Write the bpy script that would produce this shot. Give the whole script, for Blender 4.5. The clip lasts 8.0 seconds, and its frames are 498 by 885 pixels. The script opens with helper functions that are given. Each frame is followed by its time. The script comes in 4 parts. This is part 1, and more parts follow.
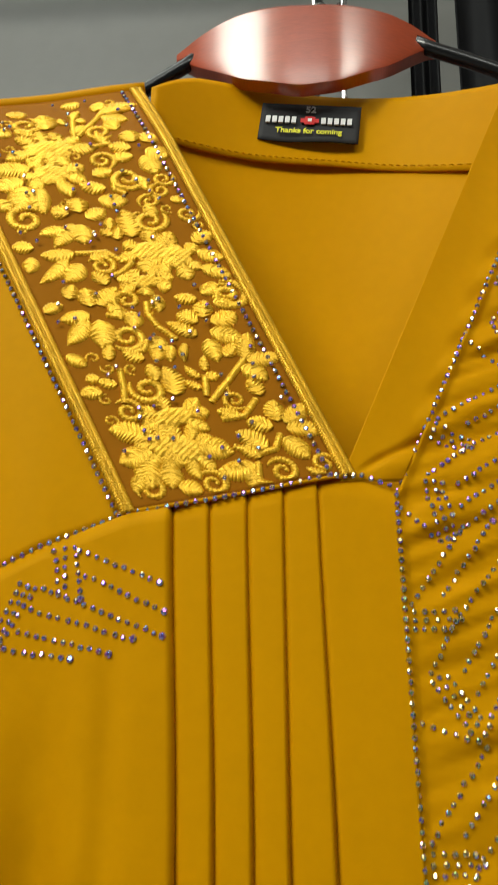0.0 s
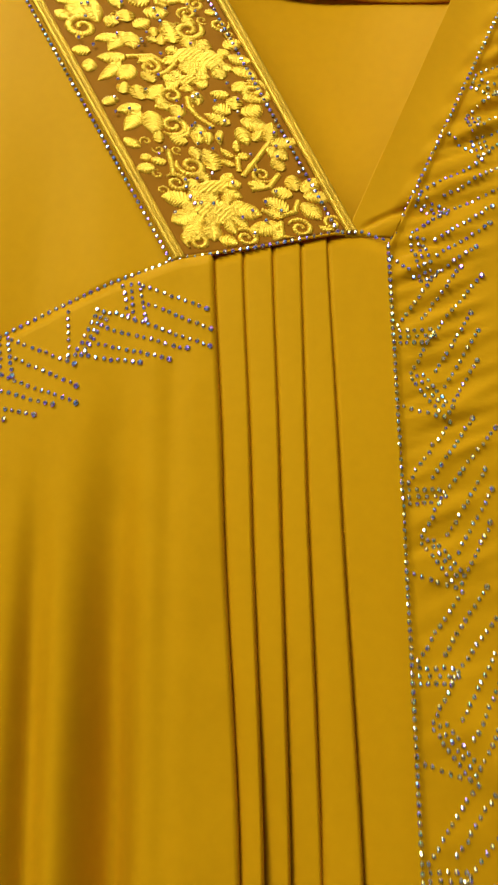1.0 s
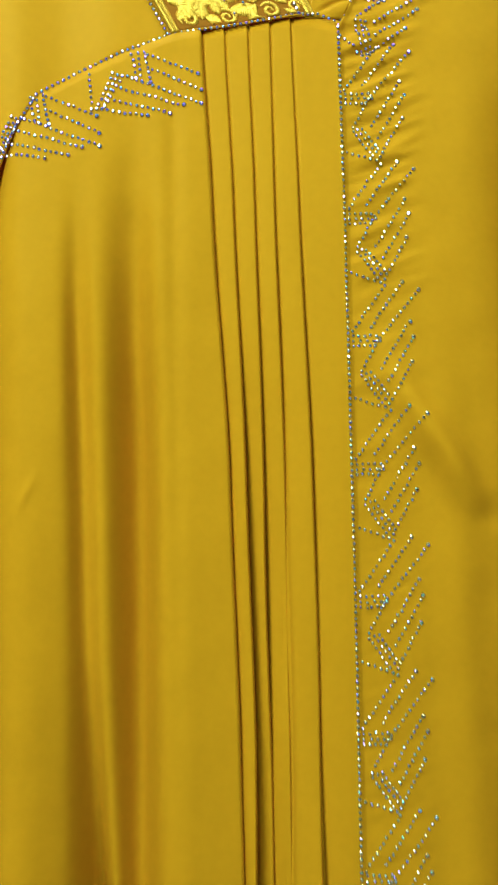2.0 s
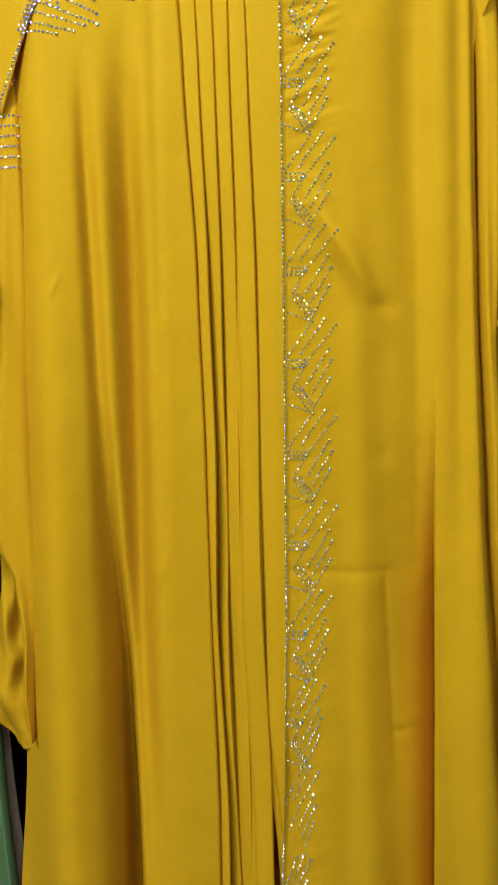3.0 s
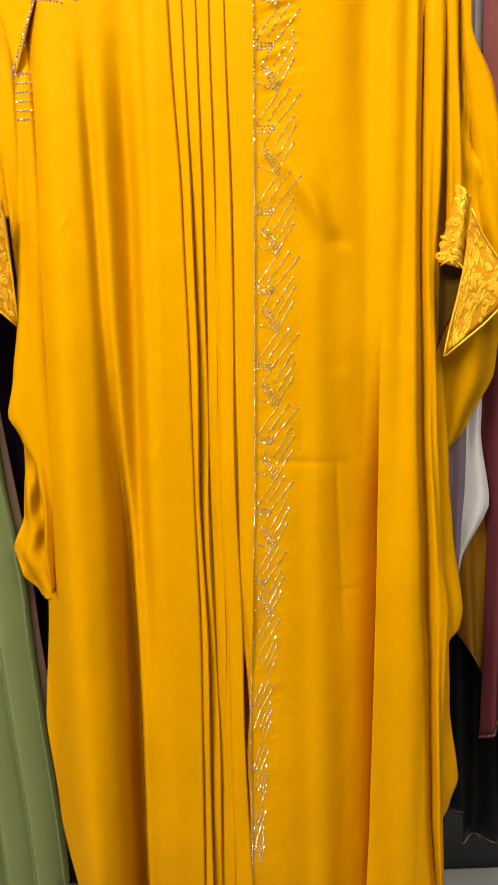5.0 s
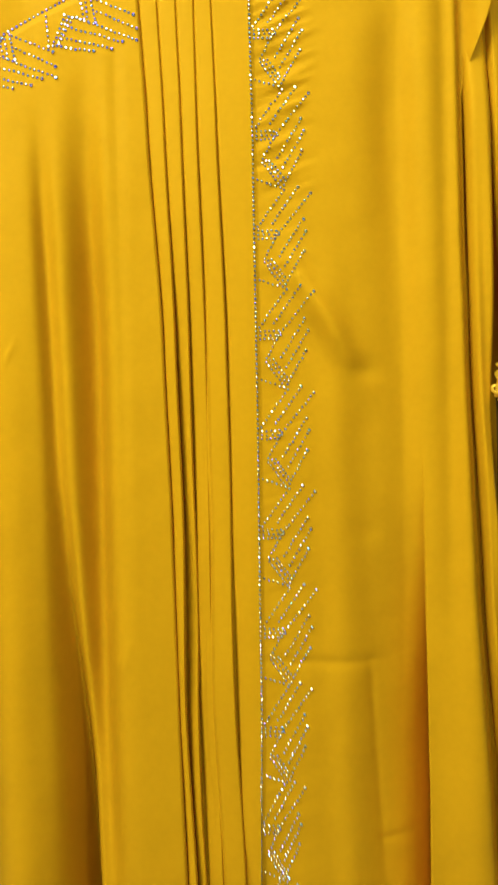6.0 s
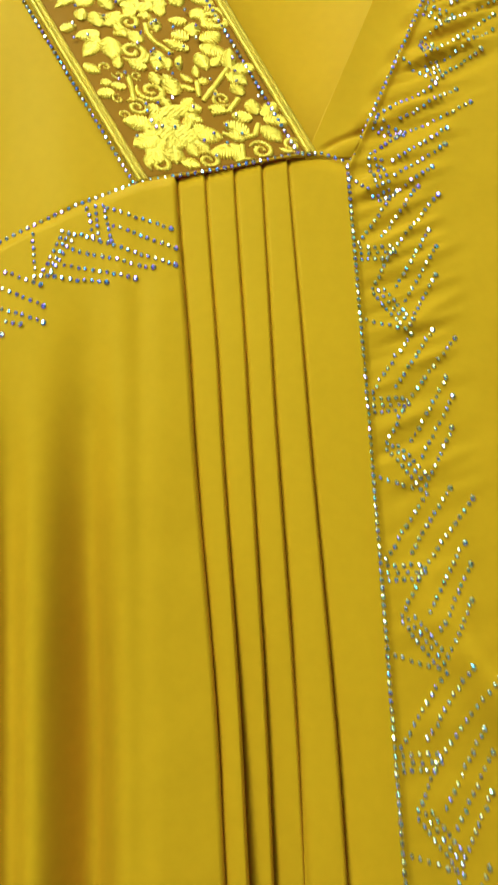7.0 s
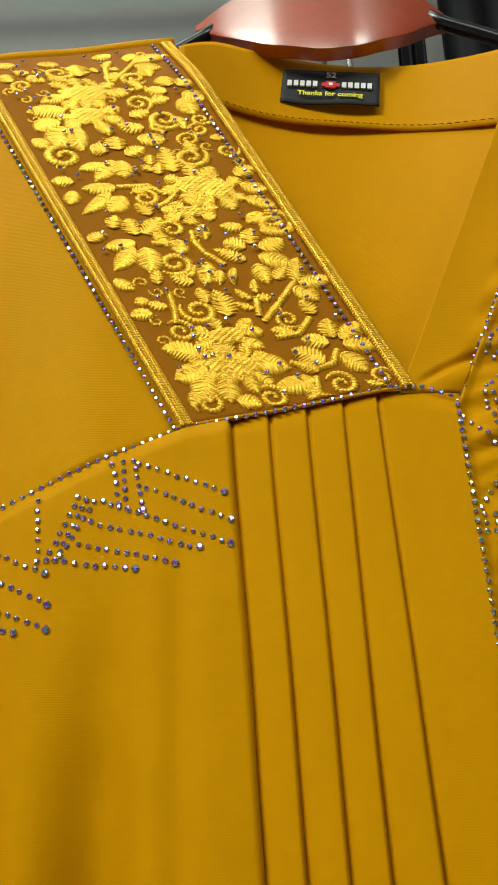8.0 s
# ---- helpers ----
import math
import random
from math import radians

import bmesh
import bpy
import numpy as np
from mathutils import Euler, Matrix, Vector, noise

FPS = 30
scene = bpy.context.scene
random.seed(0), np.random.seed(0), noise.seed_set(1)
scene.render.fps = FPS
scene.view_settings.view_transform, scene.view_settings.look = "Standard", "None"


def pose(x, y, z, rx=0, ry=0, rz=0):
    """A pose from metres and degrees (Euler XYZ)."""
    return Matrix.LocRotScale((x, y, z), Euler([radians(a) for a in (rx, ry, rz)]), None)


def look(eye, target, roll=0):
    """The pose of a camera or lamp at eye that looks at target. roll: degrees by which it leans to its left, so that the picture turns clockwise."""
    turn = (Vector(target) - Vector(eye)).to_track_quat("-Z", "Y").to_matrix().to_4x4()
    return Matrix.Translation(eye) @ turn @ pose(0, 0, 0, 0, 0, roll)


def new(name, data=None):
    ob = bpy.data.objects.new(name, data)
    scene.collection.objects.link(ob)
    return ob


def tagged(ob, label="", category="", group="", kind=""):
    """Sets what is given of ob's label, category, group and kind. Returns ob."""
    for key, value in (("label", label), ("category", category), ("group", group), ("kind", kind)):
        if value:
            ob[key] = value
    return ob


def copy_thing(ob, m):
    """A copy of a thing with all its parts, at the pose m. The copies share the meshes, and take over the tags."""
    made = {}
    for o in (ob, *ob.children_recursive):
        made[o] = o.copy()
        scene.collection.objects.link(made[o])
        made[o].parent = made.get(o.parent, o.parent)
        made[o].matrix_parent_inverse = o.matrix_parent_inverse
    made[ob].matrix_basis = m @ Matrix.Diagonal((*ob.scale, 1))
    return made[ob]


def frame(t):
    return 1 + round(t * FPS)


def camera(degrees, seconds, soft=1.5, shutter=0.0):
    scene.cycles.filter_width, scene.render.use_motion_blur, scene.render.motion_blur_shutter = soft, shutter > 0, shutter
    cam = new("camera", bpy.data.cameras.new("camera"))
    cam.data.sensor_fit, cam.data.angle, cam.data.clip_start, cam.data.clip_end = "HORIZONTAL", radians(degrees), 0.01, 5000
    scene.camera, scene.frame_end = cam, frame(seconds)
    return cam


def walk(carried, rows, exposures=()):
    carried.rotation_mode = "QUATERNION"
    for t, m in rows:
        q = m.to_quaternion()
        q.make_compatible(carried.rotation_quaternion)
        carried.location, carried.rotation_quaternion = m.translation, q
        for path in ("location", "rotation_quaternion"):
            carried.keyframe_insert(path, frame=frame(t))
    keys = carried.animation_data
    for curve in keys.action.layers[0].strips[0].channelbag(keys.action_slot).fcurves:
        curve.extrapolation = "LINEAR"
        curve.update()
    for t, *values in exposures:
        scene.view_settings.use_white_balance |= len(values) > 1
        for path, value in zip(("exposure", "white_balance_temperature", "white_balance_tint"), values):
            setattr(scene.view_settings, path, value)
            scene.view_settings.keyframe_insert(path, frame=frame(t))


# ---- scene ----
cam = camera(34.8, 8.0, 1.0, 0.2)

PATH = [
    (0, (-0.037, -0.297, 1.498), (-0.165, 1.54, 2.276), 0.3),
    (0.5, (-0.057, -0.311, 1.45), (-0.117, 1.569, 2.129), 0.2),
    (1, (-0.062, -0.36, 1.393), (-0.106, 1.56, 1.952), 0.0),
    (1.5, (-0.086, -0.426, 1.332), (-0.032, 1.536, 1.714), -0.5),
    (2, (-0.083, -0.481, 1.276), (0.002, 1.505, 1.496), -1.0),
    (2.2, (-0.071, -0.519, 1.264), (0.017, 1.474, 1.397), -1.2),
    (3.3, (-0.072, -0.754, 1.191), (0.08, 1.231, 1.003), -0.9),
    (3.5, (-0.112, -0.798, 1.191), (0.115, 1.173, 0.94), -0.8),
    (4, (-0.089, -0.93, 1.173), (0.046, 1.036, 0.827), -1.0),
    (4.2, (-0.084, -0.958, 1.169), (0.049, 1.003, 0.799), -1.0),
    (5.3, (-0.016, -0.777, 1.226), (0.022, 1.201, 0.937), -0.6),
    (5.5, (-0.005, -0.735, 1.225), (0.017, 1.253, 1.009), -0.7),
    (6, (-0.025, -0.636, 1.235), (0.03, 1.363, 1.208), -1.3),
    (6.5, (-0.061, -0.476, 1.285), (0.013, 1.51, 1.511), -2.1),
    (7, (-0.067, -0.358, 1.357), (-0.01, 1.57, 1.884), -2.3),
    (7.5, (-0.073, -0.298, 1.424), (-0.044, 1.545, 2.2), -1.9),
    (8, (-0.079, -0.272, 1.451), (-0.095, 1.516, 2.346), -1.9),
]
LIGHT = [  # seconds, stops, kelvin, tint of the clip's own exposure and white balance
    (0.0, -1.08, 6200, 0), (1.0, -0.78, 5680, -7), (1.5, -0.62, 4950, -20), (2.2, -0.33, 4550, -26), (3.3, -0.15, 4650, -24), (3.6, -0.02, 5200, -14), (4.2, 0.18, 5950, -3),
    (5.3, 0.2, 6750, 12), (5.6, 0.05, 6500, 8), (6.0, -0.06, 5300, -14), (6.5, -0.18, 4450, -34), (7.0, -0.38, 4350, -37), (7.3, -0.62, 4750, -27), (7.5, -0.78, 5200, -16), (7.7, -0.96, 6000, -4), (8.0, -1.02, 6050, -4),
]
walk(cam, [(t, look(eye, target, roll)) for t, eye, target, roll in PATH], LIGHT)

# ---- world and light ----
world = bpy.data.worlds.new("shop_air")
scene.world = world
world.use_nodes = True
world.node_tree.nodes["Background"].inputs[0].default_value = (0.9, 0.95, 1.0, 1)
world.node_tree.nodes["Background"].inputs[1].default_value = 0.03


def ceiling_lamp(name, eye, target, size, watts, colour):
    data = bpy.data.lights.new(name, "AREA")
    data.shape, data.size, data.size_y = "RECTANGLE", size[0], size[1]
    data.energy, data.color = watts, colour
    ob = new(name, data)
    ob.matrix_world = look(eye, target)
    return ob


ceiling_lamp("ceiling_spot_light", (-1.0, -1.36, 2.7), (-0.05, 0, 1.25), (0.7, 0.7), 81, (1.0, 0.93, 0.82))
ceiling_lamp("ceiling_spot_light", (0.9, -1.6, 2.75), (0.1, 0, 1.2), (0.3, 0.3), 15, (1.0, 0.93, 0.82))
ceiling_lamp("ceiling_panel_light", (0.0, -2.2, 2.8), (0, 0, 0.8), (1.2, 0.6), 38, (1.0, 0.95, 0.88))
ceiling_lamp("ceiling_panel_light", (-0.42, -0.36, 2.87), (-0.42, -0.36, 0), (0.6, 0.6), 10, (1.0, 0.97, 0.92))


# ---- materials ----
def material(name, colour, rough=0.6, metal=0.0, sheen=0.0, spec=0.5, vary=0.08, scale=30.0, bump=0.0, bump_scale=600.0, stretch=(1, 1, 1), coat=0.0):
    """A surface with two scales of colour drift and a fine relief."""
    m = bpy.data.materials.new(name)
    m.use_nodes = True
    nt = m.node_tree
    b = nt.nodes["Principled BSDF"]
    b.inputs["Roughness"].default_value, b.inputs["Metallic"].default_value = rough, metal
    b.inputs["Sheen Weight"].default_value, b.inputs["Specular IOR Level"].default_value = sheen, spec
    b.inputs["Sheen Tint"].default_value = (*colour, 1)
    b.inputs["Coat Weight"].default_value = coat
    tc = nt.nodes.new("ShaderNodeTexCoord")
    mp = nt.nodes.new("ShaderNodeMapping")
    mp.inputs["Scale"].default_value = stretch
    nt.links.new(tc.outputs["Object"], mp.inputs[0])
    big, fine = nt.nodes.new("ShaderNodeTexNoise"), nt.nodes.new("ShaderNodeTexNoise")
    big.inputs["Scale"].default_value, fine.inputs["Scale"].default_value = scale, scale * 14
    for n in (big, fine):
        n.inputs["Detail"].default_value = 3
        nt.links.new(mp.outputs[0], n.inputs["Vector"])
    add = nt.nodes.new("ShaderNodeMath")
    add.operation = "ADD"
    nt.links.new(big.outputs[0], add.inputs[0])
    nt.links.new(fine.outputs[0], add.inputs[1])
    ramp = nt.nodes.new("ShaderNodeMapRange")
    ramp.inputs[1].default_value, ramp.inputs[2].default_value = 0.6, 1.4
    ramp.inputs[3].default_value, ramp.inputs[4].default_value = 1 - vary, 1 + vary
    nt.links.new(add.outputs[0], ramp.inputs[0])
    mul = nt.nodes.new("ShaderNodeVectorMath")
    mul.operation = "SCALE"
    mul.inputs[0].default_value = colour
    nt.links.new(ramp.outputs[0], mul.inputs["Scale"])
    nt.links.new(mul.outputs[0], b.inputs["Base Color"])
    if bump:
        bn, bp = nt.nodes.new("ShaderNodeTexNoise"), nt.nodes.new("ShaderNodeBump")
        bn.inputs["Scale"].default_value = bump_scale
        bp.inputs["Strength"].default_value, bp.inputs["Distance"].default_value = bump, 0.0006
        nt.links.new(mp.outputs[0], bn.inputs["Vector"])
        nt.links.new(bn.outputs[0], bp.inputs["Height"])
        nt.links.new(bp.outputs[0], b.inputs["Normal"])
    return m


def woven(name, colour, rough=0.5, sheen=0.0, rib=2600.0, strength=0.10, spec=0.10, through_light=0.2):
    """Crepe satin: fine horizontal ribs, a faint slub, slow colour drift, and some light that passes through the cloth."""
    m = material(name, colour, rough, 0.0, sheen, spec, 0.05, 12.0)
    nt = m.node_tree
    b = nt.nodes["Principled BSDF"]
    tc = nt.nodes["Texture Coordinate"]
    mp = nt.nodes.new("ShaderNodeMapping")
    mp.inputs["Scale"].default_value = (0.25, 0.25, 1)
    wave, slub, bp, mix = (nt.nodes.new(k) for k in ("ShaderNodeTexWave", "ShaderNodeTexNoise", "ShaderNodeBump", "ShaderNodeMath"))
    wave.bands_direction = "Z"
    wave.inputs["Scale"].default_value, wave.inputs["Distortion"].default_value = rib / 6.28, 1.2
    slub.inputs["Scale"].default_value = 260
    nt.links.new(tc.outputs["Object"], wave.inputs["Vector"])
    nt.links.new(tc.outputs["Object"], mp.inputs[0])
    nt.links.new(mp.outputs[0], slub.inputs["Vector"])
    nt.links.new(wave.outputs["Fac"], mix.inputs[0])
    nt.links.new(slub.outputs["Fac"], mix.inputs[1])
    b.inputs["Specular Tint"].default_value = (1.0, 0.95, 0.08, 1) if colour[0] > 8 * colour[2] else (1, 1, 1, 1)
    bp.inputs["Strength"].default_value, bp.inputs["Distance"].default_value = strength, 0.0005
    nt.links.new(mix.outputs[0], bp.inputs["Height"])
    nt.links.new(bp.outputs[0], b.inputs["Normal"])
    if through_light:
        glow, blend = nt.nodes.new("ShaderNodeBsdfTranslucent"), nt.nodes.new("ShaderNodeMixShader")
        glow.inputs["Color"].default_value = (min(1.0, colour[0] * 1.5), colour[1] * 0.72, colour[2] * 0.3, 1)
        blend.inputs["Fac"].default_value = through_light
        nt.links.new(b.outputs[0], blend.inputs[1])
        nt.links.new(glow.outputs[0], blend.inputs[2])
        nt.links.new(blend.outputs[0], nt.nodes["Material Output"].inputs["Surface"])
    return m


MUSTARD = (0.59, 0.278, 0.0006)
cloth = woven("mustard_crepe", MUSTARD)
brown_cloth = woven("brown_backing", (0.27, 0.10, 0.006), 0.5, spec=0.03, through_light=0.0)
gold_thread = material("gold_thread", (0.78, 0.45, 0.013), 0.40, 0.45, 0.0, 0.6, 0.16, 90, 0.4, 2600)
grey_paint = material("grey_wall_paint", (0.15, 0.15, 0.143), 0.45, vary=0.06, scale=3, bump=0.1, bump_scale=90)
dark_paint = material("dark_skirting_paint", (0.035, 0.036, 0.042), 0.5, vary=0.1, scale=4)
white_board = material("white_laminate", (0.6, 0.6, 0.58), 0.45, vary=0.05, scale=5)
floor_tile = material("floor_tile", (0.45, 0.44, 0.42), 0.3, vary=0.07, scale=4)
ceiling_paint = material("ceiling_paint", (0.75, 0.75, 0.73), 0.8, vary=0.03, scale=3)
red_wood = material("varnished_red_wood", (0.34, 0.05, 0.013), 0.3, vary=0.22, scale=14, stretch=(1, 1, 9), coat=0.6)
red_wood.node_tree.nodes["Principled BSDF"].inputs["Coat Roughness"].default_value = 0.16
black_plastic = material("black_plastic", (0.008, 0.008, 0.009), 0.25)
chrome = material("chrome", (0.7, 0.7, 0.72), 0.15, 1.0)
label_black = material("woven_label_black", (0.012, 0.012, 0.014), 0.75, vary=0.2, scale=300)
label_white = material("woven_label_white", (0.72, 0.72, 0.72), 0.7)
label_yellow = material("woven_label_yellow", (0.75, 0.72, 0.03), 0.7)
label_red = material("woven_label_red", (0.55, 0.02, 0.02), 0.7)


# ---- mesh helpers ----
def part(name, bm, mat, parent=None, label="", smooth=True):
    me = bpy.data.meshes.new(name)
    bmesh.ops.recalc_face_normals(bm, faces=bm.faces) if len(bm.faces) < 4000 else None
    bm.to_mesh(me)
    bm.free()
    if smooth:
        me.shade_smooth()
    me.materials.append(mat)
    ob = new(name, me)
    if parent:
        ob.parent = parent
    if label:
        tagged(ob, label)
    return ob


def thing(name, label, category, group="", kind="", at=(0, 0, 0)):
    ob = new(name)
    ob.location = at
    return tagged(ob, label, category, group, kind)


def lerp(a, b, t):
    return a + (b - a) * t


def along(points, z):
    """x at height z on a line through (x, z) points, smoothly."""
    pts = sorted(points, key=lambda p: -p[1])
    if z >= pts[0][1]:
        return pts[0][0]
    for (xa, za), (xb, zb) in zip(pts, pts[1:]):
        if z >= zb:
            t = (za - z) / (za - zb)
            return lerp(xa, xb, t * t * (3 - 2 * t) * 0.5 + t * 0.5)
    return pts[-1][0]


def sheet_mesh(fn, nu, nv, thick=0.0009):
    """A cloth sheet with two faces and closed edges; fn(u, v) gives the front point, the back lies thick behind it in y."""
    bm = bmesh.new()
    front = [[bm.verts.new(fn(i / nu, j / nv)) for i in range(nu + 1)] for j in range(nv + 1)]
    back = [[bm.verts.new((v.co.x, v.co.y + thick, v.co.z)) for v in row] for row in front]
    for j in range(nv):
        for i in range(nu):
            bm.faces.new((front[j][i], front[j + 1][i], front[j + 1][i + 1], front[j][i + 1]))
            bm.faces.new((back[j][i], back[j][i + 1], back[j + 1][i + 1], back[j + 1][i]))
    for j in range(nv):
        bm.faces.new((front[j][0], back[j][0], back[j + 1][0], front[j + 1][0]))
        bm.faces.new((front[j][nu], front[j + 1][nu], back[j + 1][nu], back[j][nu]))
    for i in range(nu):
        bm.faces.new((front[0][i], front[0][i + 1], back[0][i + 1], back[0][i]))
        bm.faces.new((front[nv][i], back[nv][i], back[nv][i + 1], front[nv][i + 1]))
    return bm


def tube_mesh(points, radius, sides=6, bm=None, squash=1.0, cap=True):
    """A round cord through points; radius a number or a function of 0..1."""
    bm = bm or bmesh.new()
    pts = [Vector(p) for p in points]
    rings = []
    for k, p in enumerate(pts):
        d = (pts[min(k + 1, len(pts) - 1)] - pts[max(k - 1, 0)]).normalized()
        side = d.cross(Vector((0, -1, 0)))
        side = side.normalized() if side.length > 1e-4 else Vector((1, 0, 0))
        up = side.cross(d).normalized()
        r = radius(k / (len(pts) - 1)) if callable(radius) else radius
        rings.append([bm.verts.new(p + side * r * math.cos(a) + up * r * squash * math.sin(a)) for a in (2 * math.pi * i / sides for i in range(sides))])
    for a, b in zip(rings, rings[1:]):
        for i in range(sides):
            bm.faces.new((a[i], a[(i + 1) % sides], b[(i + 1) % sides], b[i]))
    if cap:
        bm.faces.new(rings[0][::-1])
        bm.faces.new(rings[-1])
    return bm


def box_mesh(x0, x1, y0, y1, z0, z1, bevel=0.0, bm=None):
    bm = bm or bmesh.new()
    made = bmesh.ops.create_cube(bm, size=1, matrix=Matrix.Translation(((x0 + x1) / 2, (y0 + y1) / 2, (z0 + z1) / 2)) @ Matrix.Diagonal((x1 - x0, y1 - y0, z1 - z0, 1)))
    if bevel:
        edges = list({e for v in made["verts"] for e in v.link_edges})
        bmesh.ops.bevel(bm, geom=edges, offset=bevel, segments=2, affect="EDGES")
    return bm


def slab(name, x0, x1, y0, y1, z0, z1, mat, label, category, bevel=0.0):
    return tagged(part(name, box_mesh(x0, x1, y0, y1, z0, z1, bevel), mat, smooth=False), label, category, kind="structure")


# ---- the shop round the rail ----
WALL_Y = 0.42
slab("wall_north", -2.4, 2.4, WALL_Y, WALL_Y + 0.1, 0, 2.9, grey_paint, "grey painted shop wall behind the hanging garments", "wall")
slab("wall_south", -2.4, 2.4, -3.2, -3.1, 0, 2.9, grey_paint, "plain grey shop wall facing the garments", "wall")
slab("wall_west", -2.5, -2.4, -3.2, WALL_Y + 0.1, 0, 2.9, grey_paint, "plain grey shop side wall", "wall")
slab("wall_east", 2.4, 2.5, -3.2, WALL_Y + 0.1, 0, 2.9, grey_paint, "plain grey shop side wall", "wall")
slab("floor", -2.5, 2.5, -3.2, WALL_Y + 0.1, -0.1, 0, floor_tile, "pale tiled shop floor", "floor")
slab("ceiling", -2.5, 2.5, -3.2, WALL_Y + 0.1, 2.9, 3.0, ceiling_paint, "white painted shop ceiling", "ceiling")

# ---- the mustard kaftan ----
kaftan = thing("kaftan", "mustard yellow crepe kaftan with gold embroidery and rhinestones on a hanger", "dress", at=(0, 0, 1.2))


def kpart(name, bm, mat, label="", smooth=True, parent=None):
    ob = part(name, bm, mat, parent or kaftan, label, smooth)
    if parent is None:
        ob.matrix_parent_inverse = Matrix.Translation((0, 0, -1.2))
    return ob


EDGES = [  # fold edges of the five pleats, (x, z) from the seam to the hem
    [(-0.088, 1.600), (-0.0825, 1.480), (-0.074, 1.312), (-0.070, 1.15), (-0.068, 1.02), (-0.064, 0.83), (-0.066, 0.42)],
    [(-0.073, 1.602), (-0.069, 1.480), (-0.064, 1.312), (-0.061, 1.15), (-0.062, 1.02), (-0.056, 0.83), (-0.055, 0.42)],
    [(-0.058, 1.604), (-0.0555, 1.480), (-0.053, 1.312), (-0.052, 1.15), (-0.053, 1.02), (-0.047, 0.83), (-0.042, 0.42)],
    [(-0.0435, 1.606), (-0.043, 1.480), (-0.040, 1.312), (-0.039, 1.15), (-0.041, 1.02), (-0.034, 0.83), (-0.028, 0.42)],
    [(-0.030, 1.608), (-0.0275, 1.480), (-0.0235, 1.312), (-0.023, 1.15), (-0.0215, 1.02), (-0.018, 0.83), (-0.012, 0.42)],
]
LINE = [(0.0, 1.62), (0.0005, 1.47), (0.0, 1.30), (-0.002, 1.02), (-0.005, 0.90), (-0.009, 0.75), (-0.009, 0.40)]
SEAM = [(-0.30, 1.36), (-0.252, 1.415), (-0.239, 1.443), (-0.222, 1.490), (-0.206, 1.530), (-0.193, 1.552), (-0.166, 1.567), (-0.139, 1.581), (-0.105, 1.594), (-0.067, 1.600), (-0.026, 1.608), (-0.013, 1.608), (0.001, 1.602)]
SIDE_L = [(-0.262, 1.50), (-0.241, 1.489), (-0.226, 1.402), (-0.224, 1.311), (-0.228, 1.185), (-0.231, 1.053), (-0.240, 0.949), (-0.241, 0.877), (-0.253, 0.728), (-0.240, 0.609), (-0.217, 0.526), (-0.203, 0.475), (-0.19, 0.44)]
SIDE_R = [(0.174, 1.60), (0.175, 1.40), (0.177, 1.30), (0.182, 1.11), (0.192, 0.90), (0.200, 0.80), (0.208, 0.62), (0.224, 0.43), (0.236, 0.39), (0.236, 0.35)]


def seam_z(x):
    for (xa, za), (xb, zb) in zip(SEAM, SEAM[1:]):
        if x <= xb:
            return lerp(za, zb, max(0.0, (x - xa) / (xb - xa)))
    return SEAM[-1][1]


def dip(x, c, wl, wr, depth):
    w = wl if x < c else wr
    return depth * math.exp(-((x - c) / w) ** 2)


def smooth(a, b, x):
    t = min(1.0, max(0.0, (x - a) / (b - a)))
    return t * t * (3 - 2 * t)


VALLEY_A = [(-0.137, 1.56), (-0.138, 1.43), (-0.136, 1.25), (-0.136, 1.02), (-0.132, 0.8), (-0.13, 0.42)]
VALLEY_B = [(-0.172, 1.51), (-0.171, 1.43), (-0.166, 1.25), (-0.162, 1.10), (-0.156, 0.946), (-0.152, 0.723), (-0.152, 0.42)]


def left_relief(x, z):
    low = smooth(1.52, 1.15, z)
    y = dip(x, along(VALLEY_A, z) + 0.005, 0.013, 0.011, 0.027 * smooth(1.57, 1.30, z) * smooth(0.70, 1.05, z))
    y += dip(x, along(VALLEY_B, z) + 0.003 + 0.008 * smooth(1.3, 0.8, z), 0.006 + 0.0085 * smooth(1.3, 0.8, z), 0.009 - 0.0035 * smooth(1.2, 0.8, z), 0.012 * smooth(1.52, 1.36, z) + 0.056 * smooth(1.25, 0.75, z))
    y += dip(x, -0.107, 0.006, 0.006, 0.0022 * smooth(1.6, 1.5, z) * smooth(1.0, 1.3, z))
    y += 0.05 * smooth(-0.195, -0.255, x) ** 1.4
    y += 0.0018 * noise.noise((x * 18, z * 8, 2.5)) + 0.0005 * noise.noise((x * 60, z * 45, 8.5))
    for cx, cz in ((-0.109, 1.056), (-0.112, 0.72), (-0.165, 0.66), (-0.195, 1.30)):  # short press marks
        y -= 0.0016 * math.exp(-(((x - cx) - 0.5 * (z - cz)) / 0.0022) ** 2 - ((z - cz) / 0.010) ** 2)
    y += 0.0012 * math.sin(120 * x + 2.5 * z + 1.0) * low * smooth(-0.09, -0.11, x) + 0.0022 * math.sin(60 * x + 5 * z) * low + 0.0011 * math.sin(150 * x - 9 * z) * smooth(0.9, 0.5, z)
    y -= 0.010 * low * math.exp(-((x + 0.19) / 0.022) ** 2)
    return y + 0.012 * smooth(0.6, 0.42, z)


def lap_edge(z):
    return along([(0.135, 1.40), (0.134, 1.08), (0.1335, 0.95), (0.132, 0.80), (0.130, 0.62), (0.127, 0.50), (0.1245, 0.42)], z)


